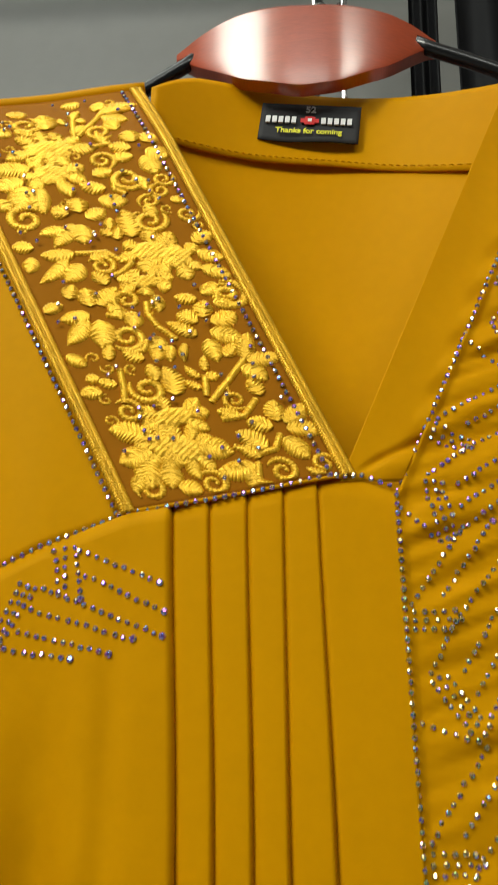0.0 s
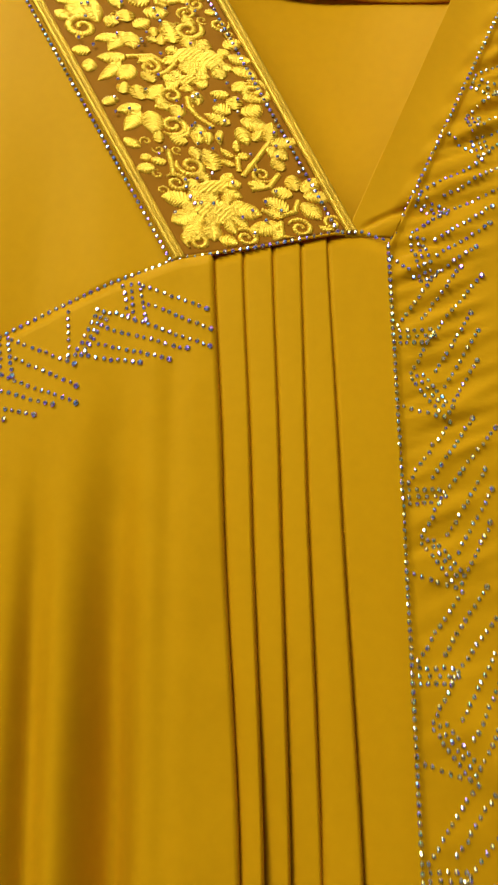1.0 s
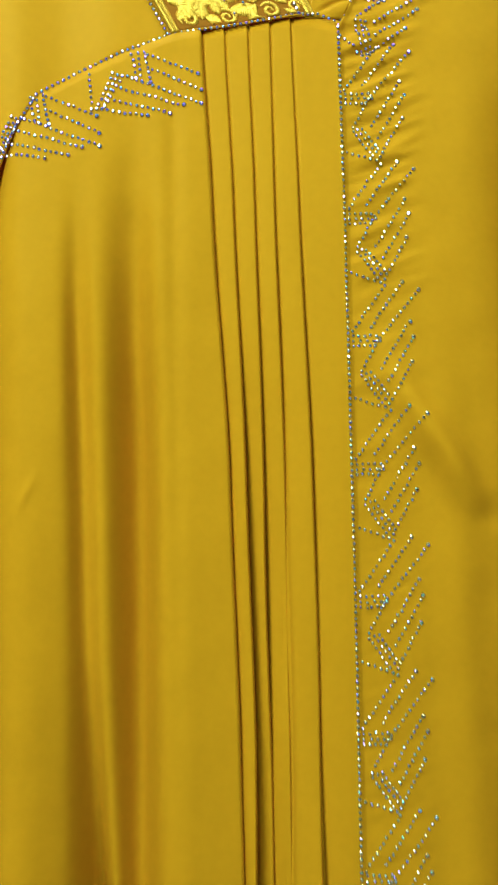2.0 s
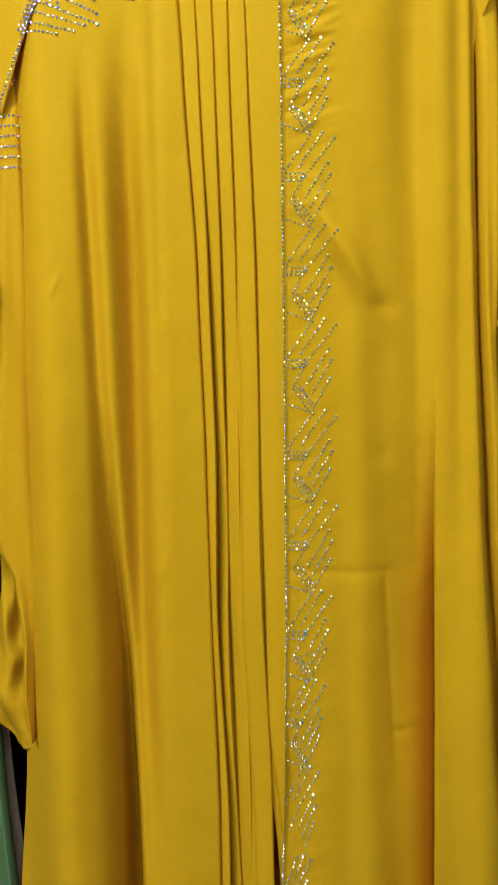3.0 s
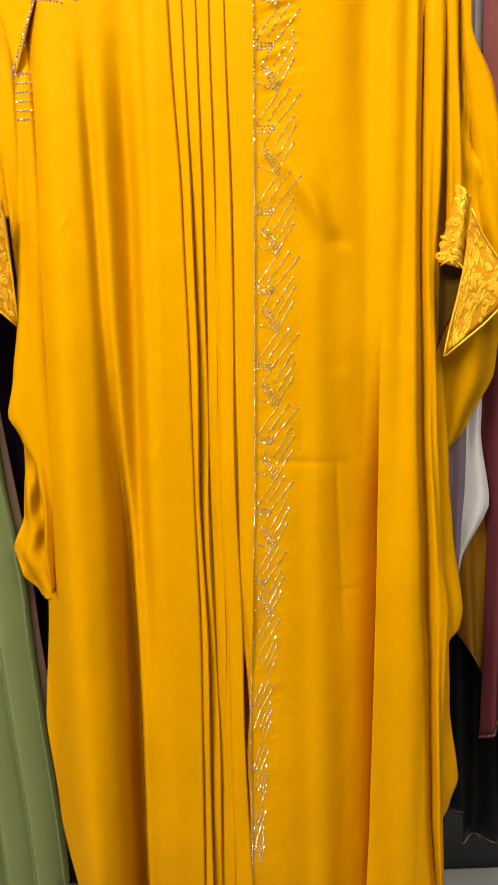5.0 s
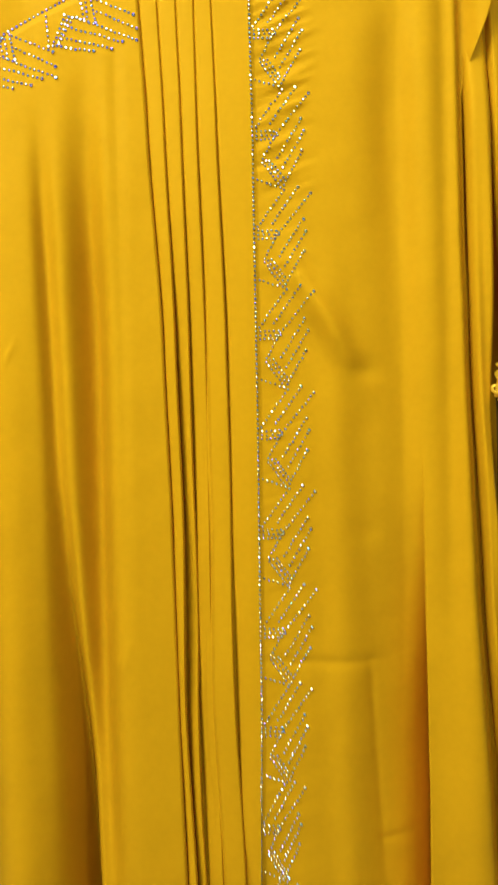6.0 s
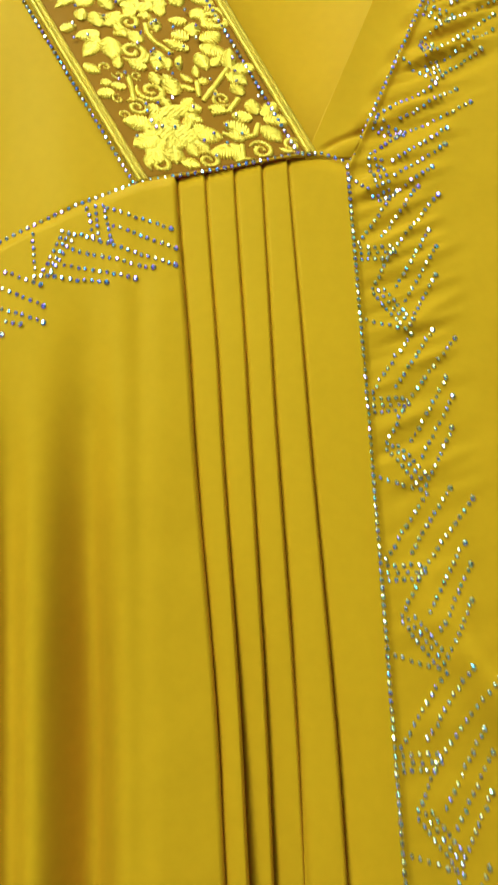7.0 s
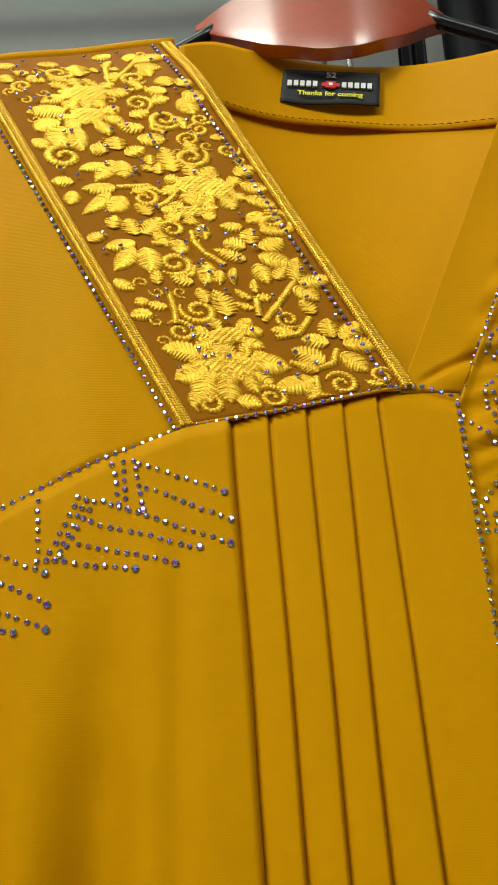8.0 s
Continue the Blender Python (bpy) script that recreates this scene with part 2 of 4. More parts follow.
def right_relief(x, z, under=True):
    y = 0.0
    q = x - along(LINE, z) if z < 1.6 else x - 0.47 * (z - 1.602)
    # puckers that the stones draw into the cloth
    gather = smooth(-0.004, 0.010, q) * smooth(0.062 + 0.02 * noise.noise((z * 60, 0, 0)), 0.030, q)
    top = smooth(1.30, 1.64, z)
    lean = z - 0.35 * q
    y += gather * (0.0004 + 0.0030 * top) * noise.noise((q * 16, lean * 95, 3.0))
    y += gather * (0.0004 + 0.0036 * top * top) * noise.noise((q * 30, lean * 210, 7.0))
    y += 0.0016 * noise.noise((x * 16, z * 9, 1.5)) + 0.0005 * noise.noise((x * 60, z * 45, 4.5))
    # the soft bulge beside the stones, and the hollow under it
    y += -0.010 * math.exp(-(((x - 0.066) + 0.55 * (z - 1.305)) / 0.013) ** 2 - ((z - 1.33) / 0.05) ** 2)
    y += 0.0022 * math.exp(-((x - 0.086) / 0.016) ** 2 - ((z - 1.282) / 0.009) ** 2) + 0.0014 * math.exp(-((x - 0.088) / 0.013) ** 2 - ((z - 1.24) / 0.05) ** 2)
    y += 0.0012 * math.exp(-((x - 0.083) / 0.012) ** 2 - ((z - 1.150) / 0.010) ** 2)
    # press creases
    y += 0.0010 * math.exp(-((z - 1.047 + 0.05 * (x - 0.05)) / 0.004) ** 2) * smooth(-0.02, 0.01, x) * smooth(0.115, 0.08, x)
    y += 0.0014 * math.exp(-((x - 0.089 - 0.06 * (1.04 - z)) / 0.004) ** 2) * smooth(1.055, 1.03, z) * smooth(0.80, 0.95, z)
    y += 0.0010 * math.exp(-((z - 0.893) / 0.003) ** 2) * smooth(0.09, 0.1, x) * smooth(0.135, 0.128, x)
    # the wide fold that laps over the middle from the side
    edge = lap_edge(z)
    deep = smooth(1.22, 0.9, z)
    y += dip(x, 0.118, 0.022, 0.014, 0.013 * (1 - 0.6 * deep) * smooth(1.66, 1.5, z)) + dip(x, 0.158, 0.01, 0.008, 0.006 * (1 - deep))
    y += 0.0025 * math.sin(120 * x + 3 * z) * smooth(0.03, 0.07, x) * smooth(1.5, 1.2, z)
    y += -0.006 * deep * math.sin(math.pi * min(1, max(0, (x - edge) / 0.06)))
    if under:  # the cloth that runs in behind the lapped fold
        y += 0.064 * deep * math.exp(-max(0.0, edge + 0.016 * deep - x) / 0.032)
    else:
        y -= 0.003 * deep * math.exp(-max(0.0, x - edge) / 0.006)
    y += dip(x, along(SIDE_R, z), 0.006, 0.01, 0.016)
    return y + 0.01 * smooth(0.55, 0.4, z) * smooth(0.12, 0.02, x)


def hem_left(x):
    k = (x + 0.19) / 0.12
    return 0.44 - 0.012 * math.sin(3.1 * k)  + 0.03 * smooth(-0.165, -0.20, x) + 0.012 * math.exp(-((x + 0.147) / 0.006) ** 2)


def left_panel(u, v):
    zb = hem_left(-0.24 + 0.17 * u)
    xt = lerp(-0.262, -0.088, u)
    zt = seam_z(xt) - 0.0005
    z = lerp(zt, zb, v)
    xl = along(SIDE_L, z)
    xr = along(EDGES[0], z)
    s = smooth(0.0, 0.12, v)
    x = lerp(lerp(-0.262, xl, s), xr, u)
    y = left_relief(x, z)
    y += -0.0016 + 0.004 * smooth(xr - 0.0022, xr, x) ** 3
    return (x, y, z)


kpart("left_panel", sheet_mesh(left_panel, 110, 190), cloth)

# knife pleats: each comes out from under the fold on its left and ends in a rounded fold
for k in range(5):
    def pleat(u, v, k=k):
        a, b = EDGES[k], (EDGES[k + 1] if k < 4 else LINE)
        zt = seam_z(lerp(a[0][0], b[0][0], u)) - 0.0005
        zb = 0.437 + 0.010 * math.sin(k * 2.3 + 3 * u) - 0.006 * (k == 3)
        z = lerp(zt, zb, v)
        xa, xb = along(a, z) - 0.005, along(b, z)
        if k == 4:  # the slit runs from this pleat's edge across to the stone line
            xa = lerp(xa, xb - 0.0015, smooth(0.93, 0.73, z))
        if k == 3:
            xb += 0.004 * smooth(0.85, 0.6, z)
        x = lerp(xa, xb, u ** 1.35)
        open_up = smooth(1.62, 1.30, z)
        q = (x - xa) / (xb - xa)
        fold = xb if k < 4 else xb + 0.01
        gap = max(0.0, x - xa - 0.005)
        y = 0.0034 * (0.3 + 0.8 * open_up) * (1 - smooth(0.0, 0.9, q)) + 0.0006
        y += (0.0012 + 0.0020 * open_up) * math.exp(-gap / (0.0006 + 0.0006 * open_up))
        y += 0.0035 * smooth(fold - 0.0020, fold, x) ** 3 - 0.0012
        wob = smooth(1.35, 1.05, z) * (1.0 if k < 4 else 0.3)
        y += wob * 0.0022 * math.sin(22 * z + 2.4 * k) * q
        x += wob * 0.0016 * math.sin(17 * z + 1.9 * k) * (1 if 0 < k else 0.3) * (q if k < 4 else 1 - q)
        if k == 2 or k == 1:
            y += 0.009 * smooth(1.42, 1.2, z) * (1 - q * 0.3)
        return (x, y, z)
    kpart("pleat", sheet_mesh(pleat, 36 if k < 4 else 44, 150), cloth)


def right_front(x, z, xl, under=True):
    return right_relief(x, z, under) + 0.0016 - 0.002 * smooth(xl + 0.004, xl, x) + 0.004 * smooth(0.95, 0.85, z) * smooth(0.03, 0.0, x)


def right_panel(u, v):
    zb = lerp(0.515, 0.447, smooth(0.0, 0.13, -0.005 + 0.235 * u)) - 0.085 * smooth(0.118, 0.15, -0.005 + 0.235 * u) + 0.03 * smooth(0.2, 0.236, -0.005 + 0.235 * u)
    if v < 0.16:  # above the point of the neckline the edge runs up along the stone seam
        z = lerp(1.85, 1.602, v / 0.16)
        xl = 0.001 + 0.47 * (z - 1.602)
        xr = 0.200
    else:
        z = lerp(1.602, zb, (v - 0.16) / 0.84)
        xl, xr = along(LINE, z), along(SIDE_R, z)
        if z < 0.95:
            xl -= (0.003 + 0.0015 * math.sin(38 * z)) * smooth(0.80, 0.70, z)
        xr = lerp(0.2, xr, smooth(1.602, 1.5, z))
    edge = lap_edge(z)  # one column of the mesh follows the lapped fold, the next lies tucked in behind it
    under = u < 0.7 - 1e-6
    tuck = 0.016 * smooth(1.22, 0.9, z)
    x = lerp(xl, edge + tuck - 0.0004, u / (90 / 130)) if under else lerp(edge, xr, (u - 0.7) / 0.3)
    return (x, right_front(x, z, xl, under), z)


kpart("right_panel", sheet_mesh(right_panel, 130, 620), cloth)

# the yoke beside the embroidered strip
STRIP_L = ((-0.107, 1.594), (-0.222, 1.816))
STRIP_R = ((-0.0182, 1.6085), (-0.1185, 1.829))


def shoulder_z(x):
    return 1.846 - 0.225 * abs(x + 0.10) - 0.5 * max(0.0, -0.2 - x) ** 1.3


def yoke(u, v):
    xb, xt = lerp(-0.238, -0.105, u), lerp(-0.315, -0.215, u)
    zb, zt = seam_z(xb), shoulder_z(xt) + 0.004
    x, z = lerp(xb, xt, v), lerp(zb, zt, v)
    y = 0.0004 + 0.03 * smooth(-0.2, -0.3, x) + 0.010 * smooth(1.78, 1.84, z)
    y += dip(x, -0.172, 0.02, 0.02, 0.004 * smooth(1.72, 1.6, z)) + 0.0012 * math.sin(95 * x + 12 * z) * smooth(1.75, 1.6, z)
    return (x, y, z)


kpart("yoke", sheet_mesh(yoke, 60, 60), cloth)


def right_band(u, v):
    z = lerp(1.606, 1.862, v)
    inner = (-0.0205 + 0.432 * (z - 1.6085), z)
    outer = (0.001 + 0.47 * (z - 1.602), z)
    x = lerp(inner[0], outer[0], u)
    y = -0.0009 + 0.0016 * u + 0.002 * math.sin(3 * u) * v + 0.0006 * noise.noise((x * 50, 5.0, z * 30)) + 0.03 * smooth(1.79, 1.88, z)
    y -= 0.002 * math.exp(-((z - 1.613) / 0.007) ** 2) * math.exp(-((u - 0.75) / 0.3) ** 2)
    y += 0.0022 * math.exp(-(((z - 1.612) - 0.5 * (x + 0.012)) / 0.0018) ** 2) * smooth(0.15, 0.5, u)
    y += 0.0012 * math.sin(260 * z + 40 * x) * smooth(0.7, 1.0, u)
    return (x, y, z)


kpart("neckline_band", sheet_mesh(right_band, 40, 200), cloth, "plain mustard neckline band")


def back_inside(u, v):
    x = lerp(-0.118, 0.085, u)
    z = lerp(1.835 - 0.10 * (x + 0.02) - 0.9 * (x + 0.02) ** 2, 1.55, v)
    return (x, max(0.018, 0.0622 - 4.2 * (x + 0.02) ** 2 - 0.010 * v) + 0.001 * math.sin(40 * x + 9 * z), z)


kpart("back_panel", sheet_mesh(back_inside, 40, 30), cloth)


def back_band(u, v):
    x = lerp(-0.113, 0.088, u)
    q = x + 0.02
    z = lerp(1.8695 - 18 * max(0.0, -q - 0.065) ** 2 - 0.14 * q - q * q * (3.0 if q < 0 else 2.6), 1.8168 - 0.13 * q - q * q * (2.3 if q < 0 else 3.3), v)
    y = 0.0575 - 4.2 * q ** 2 + 0.0009 * math.sin(70 * x) * v + 0.0015 * math.sin(31 * x + 1) * (1 - v)
    return (x, y, z)


kpart("back_neck_facing", sheet_mesh(back_band, 50, 14, 0.0014), cloth)
stitch = bmesh.new()
for i in range(54):
    u = (i + 0.5) / 54
    p = Vector(back_band(u, 0.93))
    q = Vector(back_band(u + 0.011, 0.94))
    tube_mesh([p + Vector((0, 0.0002, 0)), lerp(p, q, 0.5) + Vector((0, -0.0004, 0)), q + Vector((0, 0.0002, 0))], 0.0004, 5, stitch)
kpart("stitching", stitch, cloth, "raised mustard topstitching")

# embroidered strip over the left front
def strip_point(u, v, lift=0.0):
    l = lerp(STRIP_L[0][0], STRIP_L[1][0], v), lerp(STRIP_L[0][1], STRIP_L[1][1], v)
    r = lerp(STRIP_R[0][0], STRIP_R[1][0], v), lerp(STRIP_R[0][1], STRIP_R[1][1], v)
    x, z = lerp(l[0], r[0], u), lerp(l[1], r[1], u)
    return Vector((x, -0.0013 - lift + 0.012 * smooth(1.78, 1.845, z) + 0.0005 * math.sin(90 * x + 40 * z), z))


strip = kpart("embroidered_strip", sheet_mesh(lambda u, v: strip_point(u, 1 - v), 40, 90), brown_cloth, "brown strip embroidered with gold thread flowers")

# ---- gold thread work: satin stitches laid side by side ----
ALONG = 0.243  # metres from the foot of the strip to the shoulder
ACROSS = 0.088


def on_strip(a, b, lift=0.0):
    return strip_point(a, min(1.0, max(0.008, b)), lift if 0.008 < b < 1.0 else -0.001)


class Ground:
    """The cloth that the thread is laid on: a point from (a, b), and its size in metres."""
    def __init__(self, place, wide, tall, owner):
        self.place, self.wide, self.tall, self.owner = place, wide, tall, owner


ground = Ground(on_strip, ACROSS, ALONG, strip)


placed = []  # middles of what is laid so far
THREAD = 0.00056  # width of one laid thread
BEAD = 0.0014  # width of one scallop of the outline


def satin(name, pts, half, slant, vein, height):
    """A padded figure of satin stitches along a line of (across, along) metres: threads lie side by side, the edge is scalloped."""
    w, t_ = ground.wide, ground.tall
    line, step = [pts[0]], THREAD / 2
    for p, q in zip(pts, pts[1:]):
        size = (q - p).length
        n = max(1, round(size / step))
        line += [p.lerp(q, (k + 1) / n) for k in range(n)]
    last = len(line) - 1
    across = (-1.0, -0.92, -0.66, -0.34, -0.08, 0.08, 0.34, 0.66, 0.92, 1.0)
    verts, faces = [], []
    tone = random.uniform(0.92, 1.08)
    for k, p in enumerate(line):
        d = line[min(k + 2, last)] - line[max(k - 2, 0)]
        d = d.normalized() if d.length else Vector((1, 0))
        nrm = Vector((-d.y, d.x))
        h = half(k / last)
        jog = random.uniform(-0.00012, 0.00012)
        notch = abs(math.sin(math.pi * k * step / BEAD)) ** 0.6
        for c in across:
            m = abs(c)
            q = p + nrm * c * h * (0.80 + 0.22 * notch) + d * slant * m * h
            top = height * tone * min(1.0, h / 0.0016) * (1 - m ** 3) ** 0.6
            top *= 1 - vein * math.exp(-(c / 0.16) ** 2)
            top += (0.00026 * (k % 2) + jog - 0.00085 * (1 - notch) * min(1.0, m * 1.5)) * (1 - m ** 6)
            verts.append(ground.place(q.x / w, q.y / t_, top - (0.0003 if m == 1.0 else 0.0)))
    n = len(across)
    for k in range(last):
        for i in range(n - 1):
            faces.append((k * n + i, k * n + i + 1, k * n + n + i + 1, k * n + n + i))
    return laid(name, verts, faces)


def laid(name, verts, faces):
    me = bpy.data.meshes.new(name)
    me.from_pydata([tuple(v) for v in verts], [], faces)
    me.shade_smooth()
    me.materials.append(gold_thread)
    ob = new(name, me)
    ob.parent = ground.owner
    return ob


def local(a, b):
    return Vector((a * ground.wide, b * ground.tall))


def leaf(a0, b0, a1, b1, width_mm):
    """A leaf whose threads slant from its vein to the edge."""
    placed.extend(((a0, b0), ((a0 + a1) / 2, (b0 + b1) / 2), (a1, b1)))
    p, q = local(a0, b0), local(a1, b1)
    q = p.lerp(q, 1.04)
    side = Vector((-(q - p).y, (q - p).x)) * random.uniform(-0.09, 0.09)
    half = width_mm * 0.00074
    pts = [p.lerp(q, t) + side * math.sin(math.pi * t) for t in (k / 6 for k in range(7))]
    satin("leaf", pts, lambda s: max(0.0003, half * math.sin(math.pi * min(1, 0.16 + 0.84 * s ** 0.8)) ** 0.85), 0.45, 0.5, 0.0010)


def scroll(a, b, radius_mm, hand):
    """A curled tendril that winds into its middle."""
    placed.append((a, b))
    large = radius_mm > 3.2
    r, turns = radius_mm * (0.00135 if large else 0.00115), 1.5 if large else 1.1
    start = random.uniform(0, 6.28)
    n = 40
    pts = []
    for k in range(n):
        t = k / (n - 1)
        ang, rad = start + hand * turns * 2 * math.pi * t, r * (0.14 + 0.74 * t)
        pts.append(local(a, b) + Vector((rad * math.cos(ang), rad * math.sin(ang))))
    satin("scroll", pts, lambda s: r * (0.155 + 0.075 * math.sin(math.pi * min(1.0, s * 0.9))) * (1 - 0.5 * smooth(0.85, 1.0, s)), 0.1, 0.0, 0.0009)


def stem(*points):
    satin("stem", [local(*p) for p in points], lambda s: 0.0016, 0.25, 0.0, 0.0009)


def netted(a, b, rx_mm, ry_mm):
    """A flower heart filled with rows of running stitches, with broad petals round it."""
    rx, ry = rx_mm * 0.0008, ry_mm * 0.0010
    rings, spokes = max(8, int(max(rx, ry) / 0.00042)), 72
    turn = random.uniform(0, 6.28)
    verts, faces = [ground.place(a, b, 0.0013)], []
    for j in range(1, rings + 1):
        rho = j / rings
        for i in range(spokes):
            ang = 2 * math.pi * i / spokes
            edge = 1 + 0.07 * math.sin(7 * ang + turn) + 0.05 * math.sin(13 * ang + 2 * turn)
            x, z = rx * edge * rho * math.cos(ang), ry * edge * rho * math.sin(ang)
            row = math.floor((z + 0.4 * x) / 0.0011)
            weave = abs(math.sin(math.pi * (x / 0.0021 + 0.5 * (row % 2)))) * abs(math.sin(math.pi * (z + 0.4 * x) / 0.0011))
            verts.append(ground.place(a + x / ground.wide, b + z / ground.tall, 0.0012 * (1 - rho ** 5) + 0.00045 * weave * (rho < 0.98) - 0.0003 * (j == rings)))
    for i in range(spokes):
        faces.append((0, 1 + i, 1 + (i + 1) % spokes))
        for j in range(rings - 1):
            k, q = 1 + j * spokes, (i + 1) % spokes
            faces.append((k + i, k + spokes + i, k + spokes + q, k + q))
    laid("flower_heart", verts, faces)
    turn = random.uniform(0, 1)
    for k in range(7):
        ang = turn + 2 * math.pi * k / 7 + random.uniform(-0.2, 0.2)
        c, s = math.cos(ang), math.sin(ang)
        r0, r1 = 0.75, random.uniform(1.5, 1.9)
        leaf(a + c * rx * r0 / ground.wide, b + s * ry * r0 / ground.tall, a + c * rx * r1 / ground.wide, b + s * ry * r1 * 1.2 / ground.tall, random.uniform(4.6, 6.0))


leaf(0.827, 0.117, 0.854, 0.159, 6.0)
leaf(0.847, 0.114, 0.980, 0.144, 6.0)
leaf(0.843, 0.102, 1.007, 0.087, 6.0)
leaf(0.814, 0.086, 0.874, 0.041, 7.0)
leaf(0.797, 0.109, 0.696, 0.128, 6.0)
leaf(0.729, 0.071, 0.631, 0.111, 7.0)
stem((0.813, 0.095), (0.759, 0.068), (0.662, 0.064), (0.591, 0.087))
scroll(0.742, 0.026, 5.0, 1)
stem((0.658, 0.051), (0.623, 0.014), (0.696, -0.001))
scroll(0.926, 0.027, 4.0, -1)
leaf(0.918, 0.001, 0.844, 0.025, 3.0)
stem((0.589, 0.177), (0.726, 0.219), (0.832, 0.254))
leaf(0.828, 0.250, 0.897, 0.303, 6.0)
leaf(0.828, 0.250, 0.989, 0.250, 6.0)
leaf(0.789, 0.236, 0.871, 0.202, 7.0)
leaf(0.632, 0.240, 0.661, 0.273, 3.0)
leaf(0.598, 0.229, 0.558, 0.259, 3.0)
leaf(0.618, 0.228, 0.681, 0.226, 4.0)
leaf(0.583, 0.208, 0.523, 0.231, 3.0)
stem((0.584, 0.190), (0.622, 0.231))
scroll(0.693, 0.173, 4.0, 1)
stem((0.789, 0.169), (0.700, 0.140), (0.599, 0.141))
leaf(0.455, 0.202, 0.464, 0.263, 7.0)
scroll(0.351, 0.223, 6.0, -1)
scroll(0.183, 0.303, 3.0, 1)
leaf(0.246, 0.293, 0.286, 0.326, 4.0)
scroll(0.225, 0.278, 3.0, -1)
scroll(0.323, 0.269, 3.0, 1)
leaf(0.170, 0.261, 0.106, 0.261, 4.0)
leaf(0.233, 0.242, 0.155, 0.257, 4.0)
scroll(0.152, 0.214, 3.0, -1)
scroll(0.129, 0.171, 3.0, -1)
stem((0.274, 0.274), (0.252, 0.232), (0.226, 0.203))
scroll(0.225, 0.185, 5.0, 1)
netted(0.403, 0.161, 11.0, 5.0)
netted(0.388, 0.096, 8.0, 7.0)
netted(0.291, 0.109, 7.0, 6.0)
leaf(0.257, 0.125, 0.107, 0.155, 8.0)
leaf(0.241, 0.105, 0.087, 0.091, 8.0)
leaf(0.219, 0.089, 0.170, 0.035, 8.0)
leaf(0.290, 0.074, 0.252, 0.029, 7.0)
leaf(0.433, 0.106, 0.576, 0.076, 8.0)
leaf(0.152, 0.064, 0.087, 0.034, 5.0)
scroll(0.164, 0.032, 5.0, 1)
leaf(0.278, 0.030, 0.370, 0.014, 6.0)
scroll(0.432, 0.026, 5.0, 1)
leaf(0.642, 0.047, 0.468, 0.045, 7.0)
leaf(0.607, 0.037, 0.582, 0.000, 5.0)
leaf(0.280, 0.414, 0.292, 0.458, 7.0)
leaf(0.313, 0.416, 0.429, 0.451, 7.0)
leaf(0.261, 0.398, 0.121, 0.396, 6.0)
leaf(0.236, 0.387, 0.103, 0.341, 6.0)
leaf(0.283, 0.383, 0.243, 0.324, 8.0)
stem((0.327, 0.393), (0.380, 0.385), (0.446, 0.387))
scroll(0.452, 0.418, 5.0, 1)
scroll(0.374, 0.336, 6.0, -1)
stem((0.455, 0.325), (0.421, 0.306), (0.362, 0.302))
leaf(0.711, 0.344, 0.633, 0.368, 7.0)
leaf(0.739, 0.351, 0.790, 0.387, 6.0)
leaf(0.760, 0.340, 0.888, 0.352, 7.0)
leaf(0.736, 0.321, 0.859, 0.288, 7.0)
leaf(0.708, 0.305, 0.705, 0.256, 6.0)
leaf(0.678, 0.316, 0.576, 0.356, 5.0)
stem((0.582, 0.315), (0.528, 0.351), (0.513, 0.382), (0.532, 0.408))
leaf(0.504, 0.330, 0.441, 0.278, 6.0)
leaf(0.548, 0.305, 0.508, 0.273, 4.0)
leaf(0.610, 0.304, 0.568, 0.268, 3.0)
scroll(0.899, 0.392, 7.0, 1)
netted(0.663, 0.522, 10.0, 6.0)
netted(0.756, 0.497, 9.0, 7.0)
netted(0.575, 0.453, 8.0, 4.0)
leaf(0.616, 0.561, 0.633, 0.631, 8.0)
scroll(0.730, 0.593, 6.0, 1)
leaf(0.537, 0.589, 0.560, 0.618, 4.0)
leaf(0.546, 0.561, 0.579, 0.591, 4.0)
leaf(0.528, 0.572, 0.491, 0.593, 4.0)
scroll(0.773, 0.642, 4.0, 1)
scroll(0.844, 0.664, 4.0, -1)
scroll(0.884, 0.693, 4.0, 1)
scroll(0.833, 0.616, 3.0, 1)
scroll(0.913, 0.596, 4.0, 1)
scroll(0.937, 0.563, 3.0, 1)
leaf(0.865, 0.636, 0.929, 0.631, 4.0)
leaf(0.866, 0.524, 0.976, 0.542, 6.0)
leaf(0.863, 0.502, 0.973, 0.480, 6.0)
leaf(0.842, 0.463, 0.953, 0.432, 6.0)
scroll(0.889, 0.401, 4.0, 1)
stem((0.523, 0.506), (0.467, 0.537), (0.324, 0.543))
leaf(0.324, 0.543, 0.171, 0.550, 6.0)
leaf(0.277, 0.530, 0.110, 0.486, 5.0)
leaf(0.332, 0.516, 0.227, 0.480, 7.0)
scroll(0.420, 0.505, 5.0, 1)
stem((0.439, 0.477), (0.499, 0.486), (0.561, 0.503))
leaf(0.437, 0.641, 0.460, 0.679, 7.0)
leaf(0.387, 0.640, 0.310, 0.651, 7.0)
leaf(0.386, 0.614, 0.251, 0.566, 6.0)
leaf(0.413, 0.612, 0.389, 0.564, 7.0)
leaf(0.450, 0.626, 0.556, 0.641, 6.0)
leaf(0.335, 0.604, 0.211, 0.600, 5.0)
scroll(0.182, 0.642, 7.0, -1)
leaf(0.546, 0.668, 0.677, 0.654, 7.0)
scroll(0.725, 0.708, 6.0, 1)
stem((0.667, 0.717), (0.645, 0.688), (0.686, 0.671))
leaf(0.841, 0.802, 0.848, 0.838, 7.0)
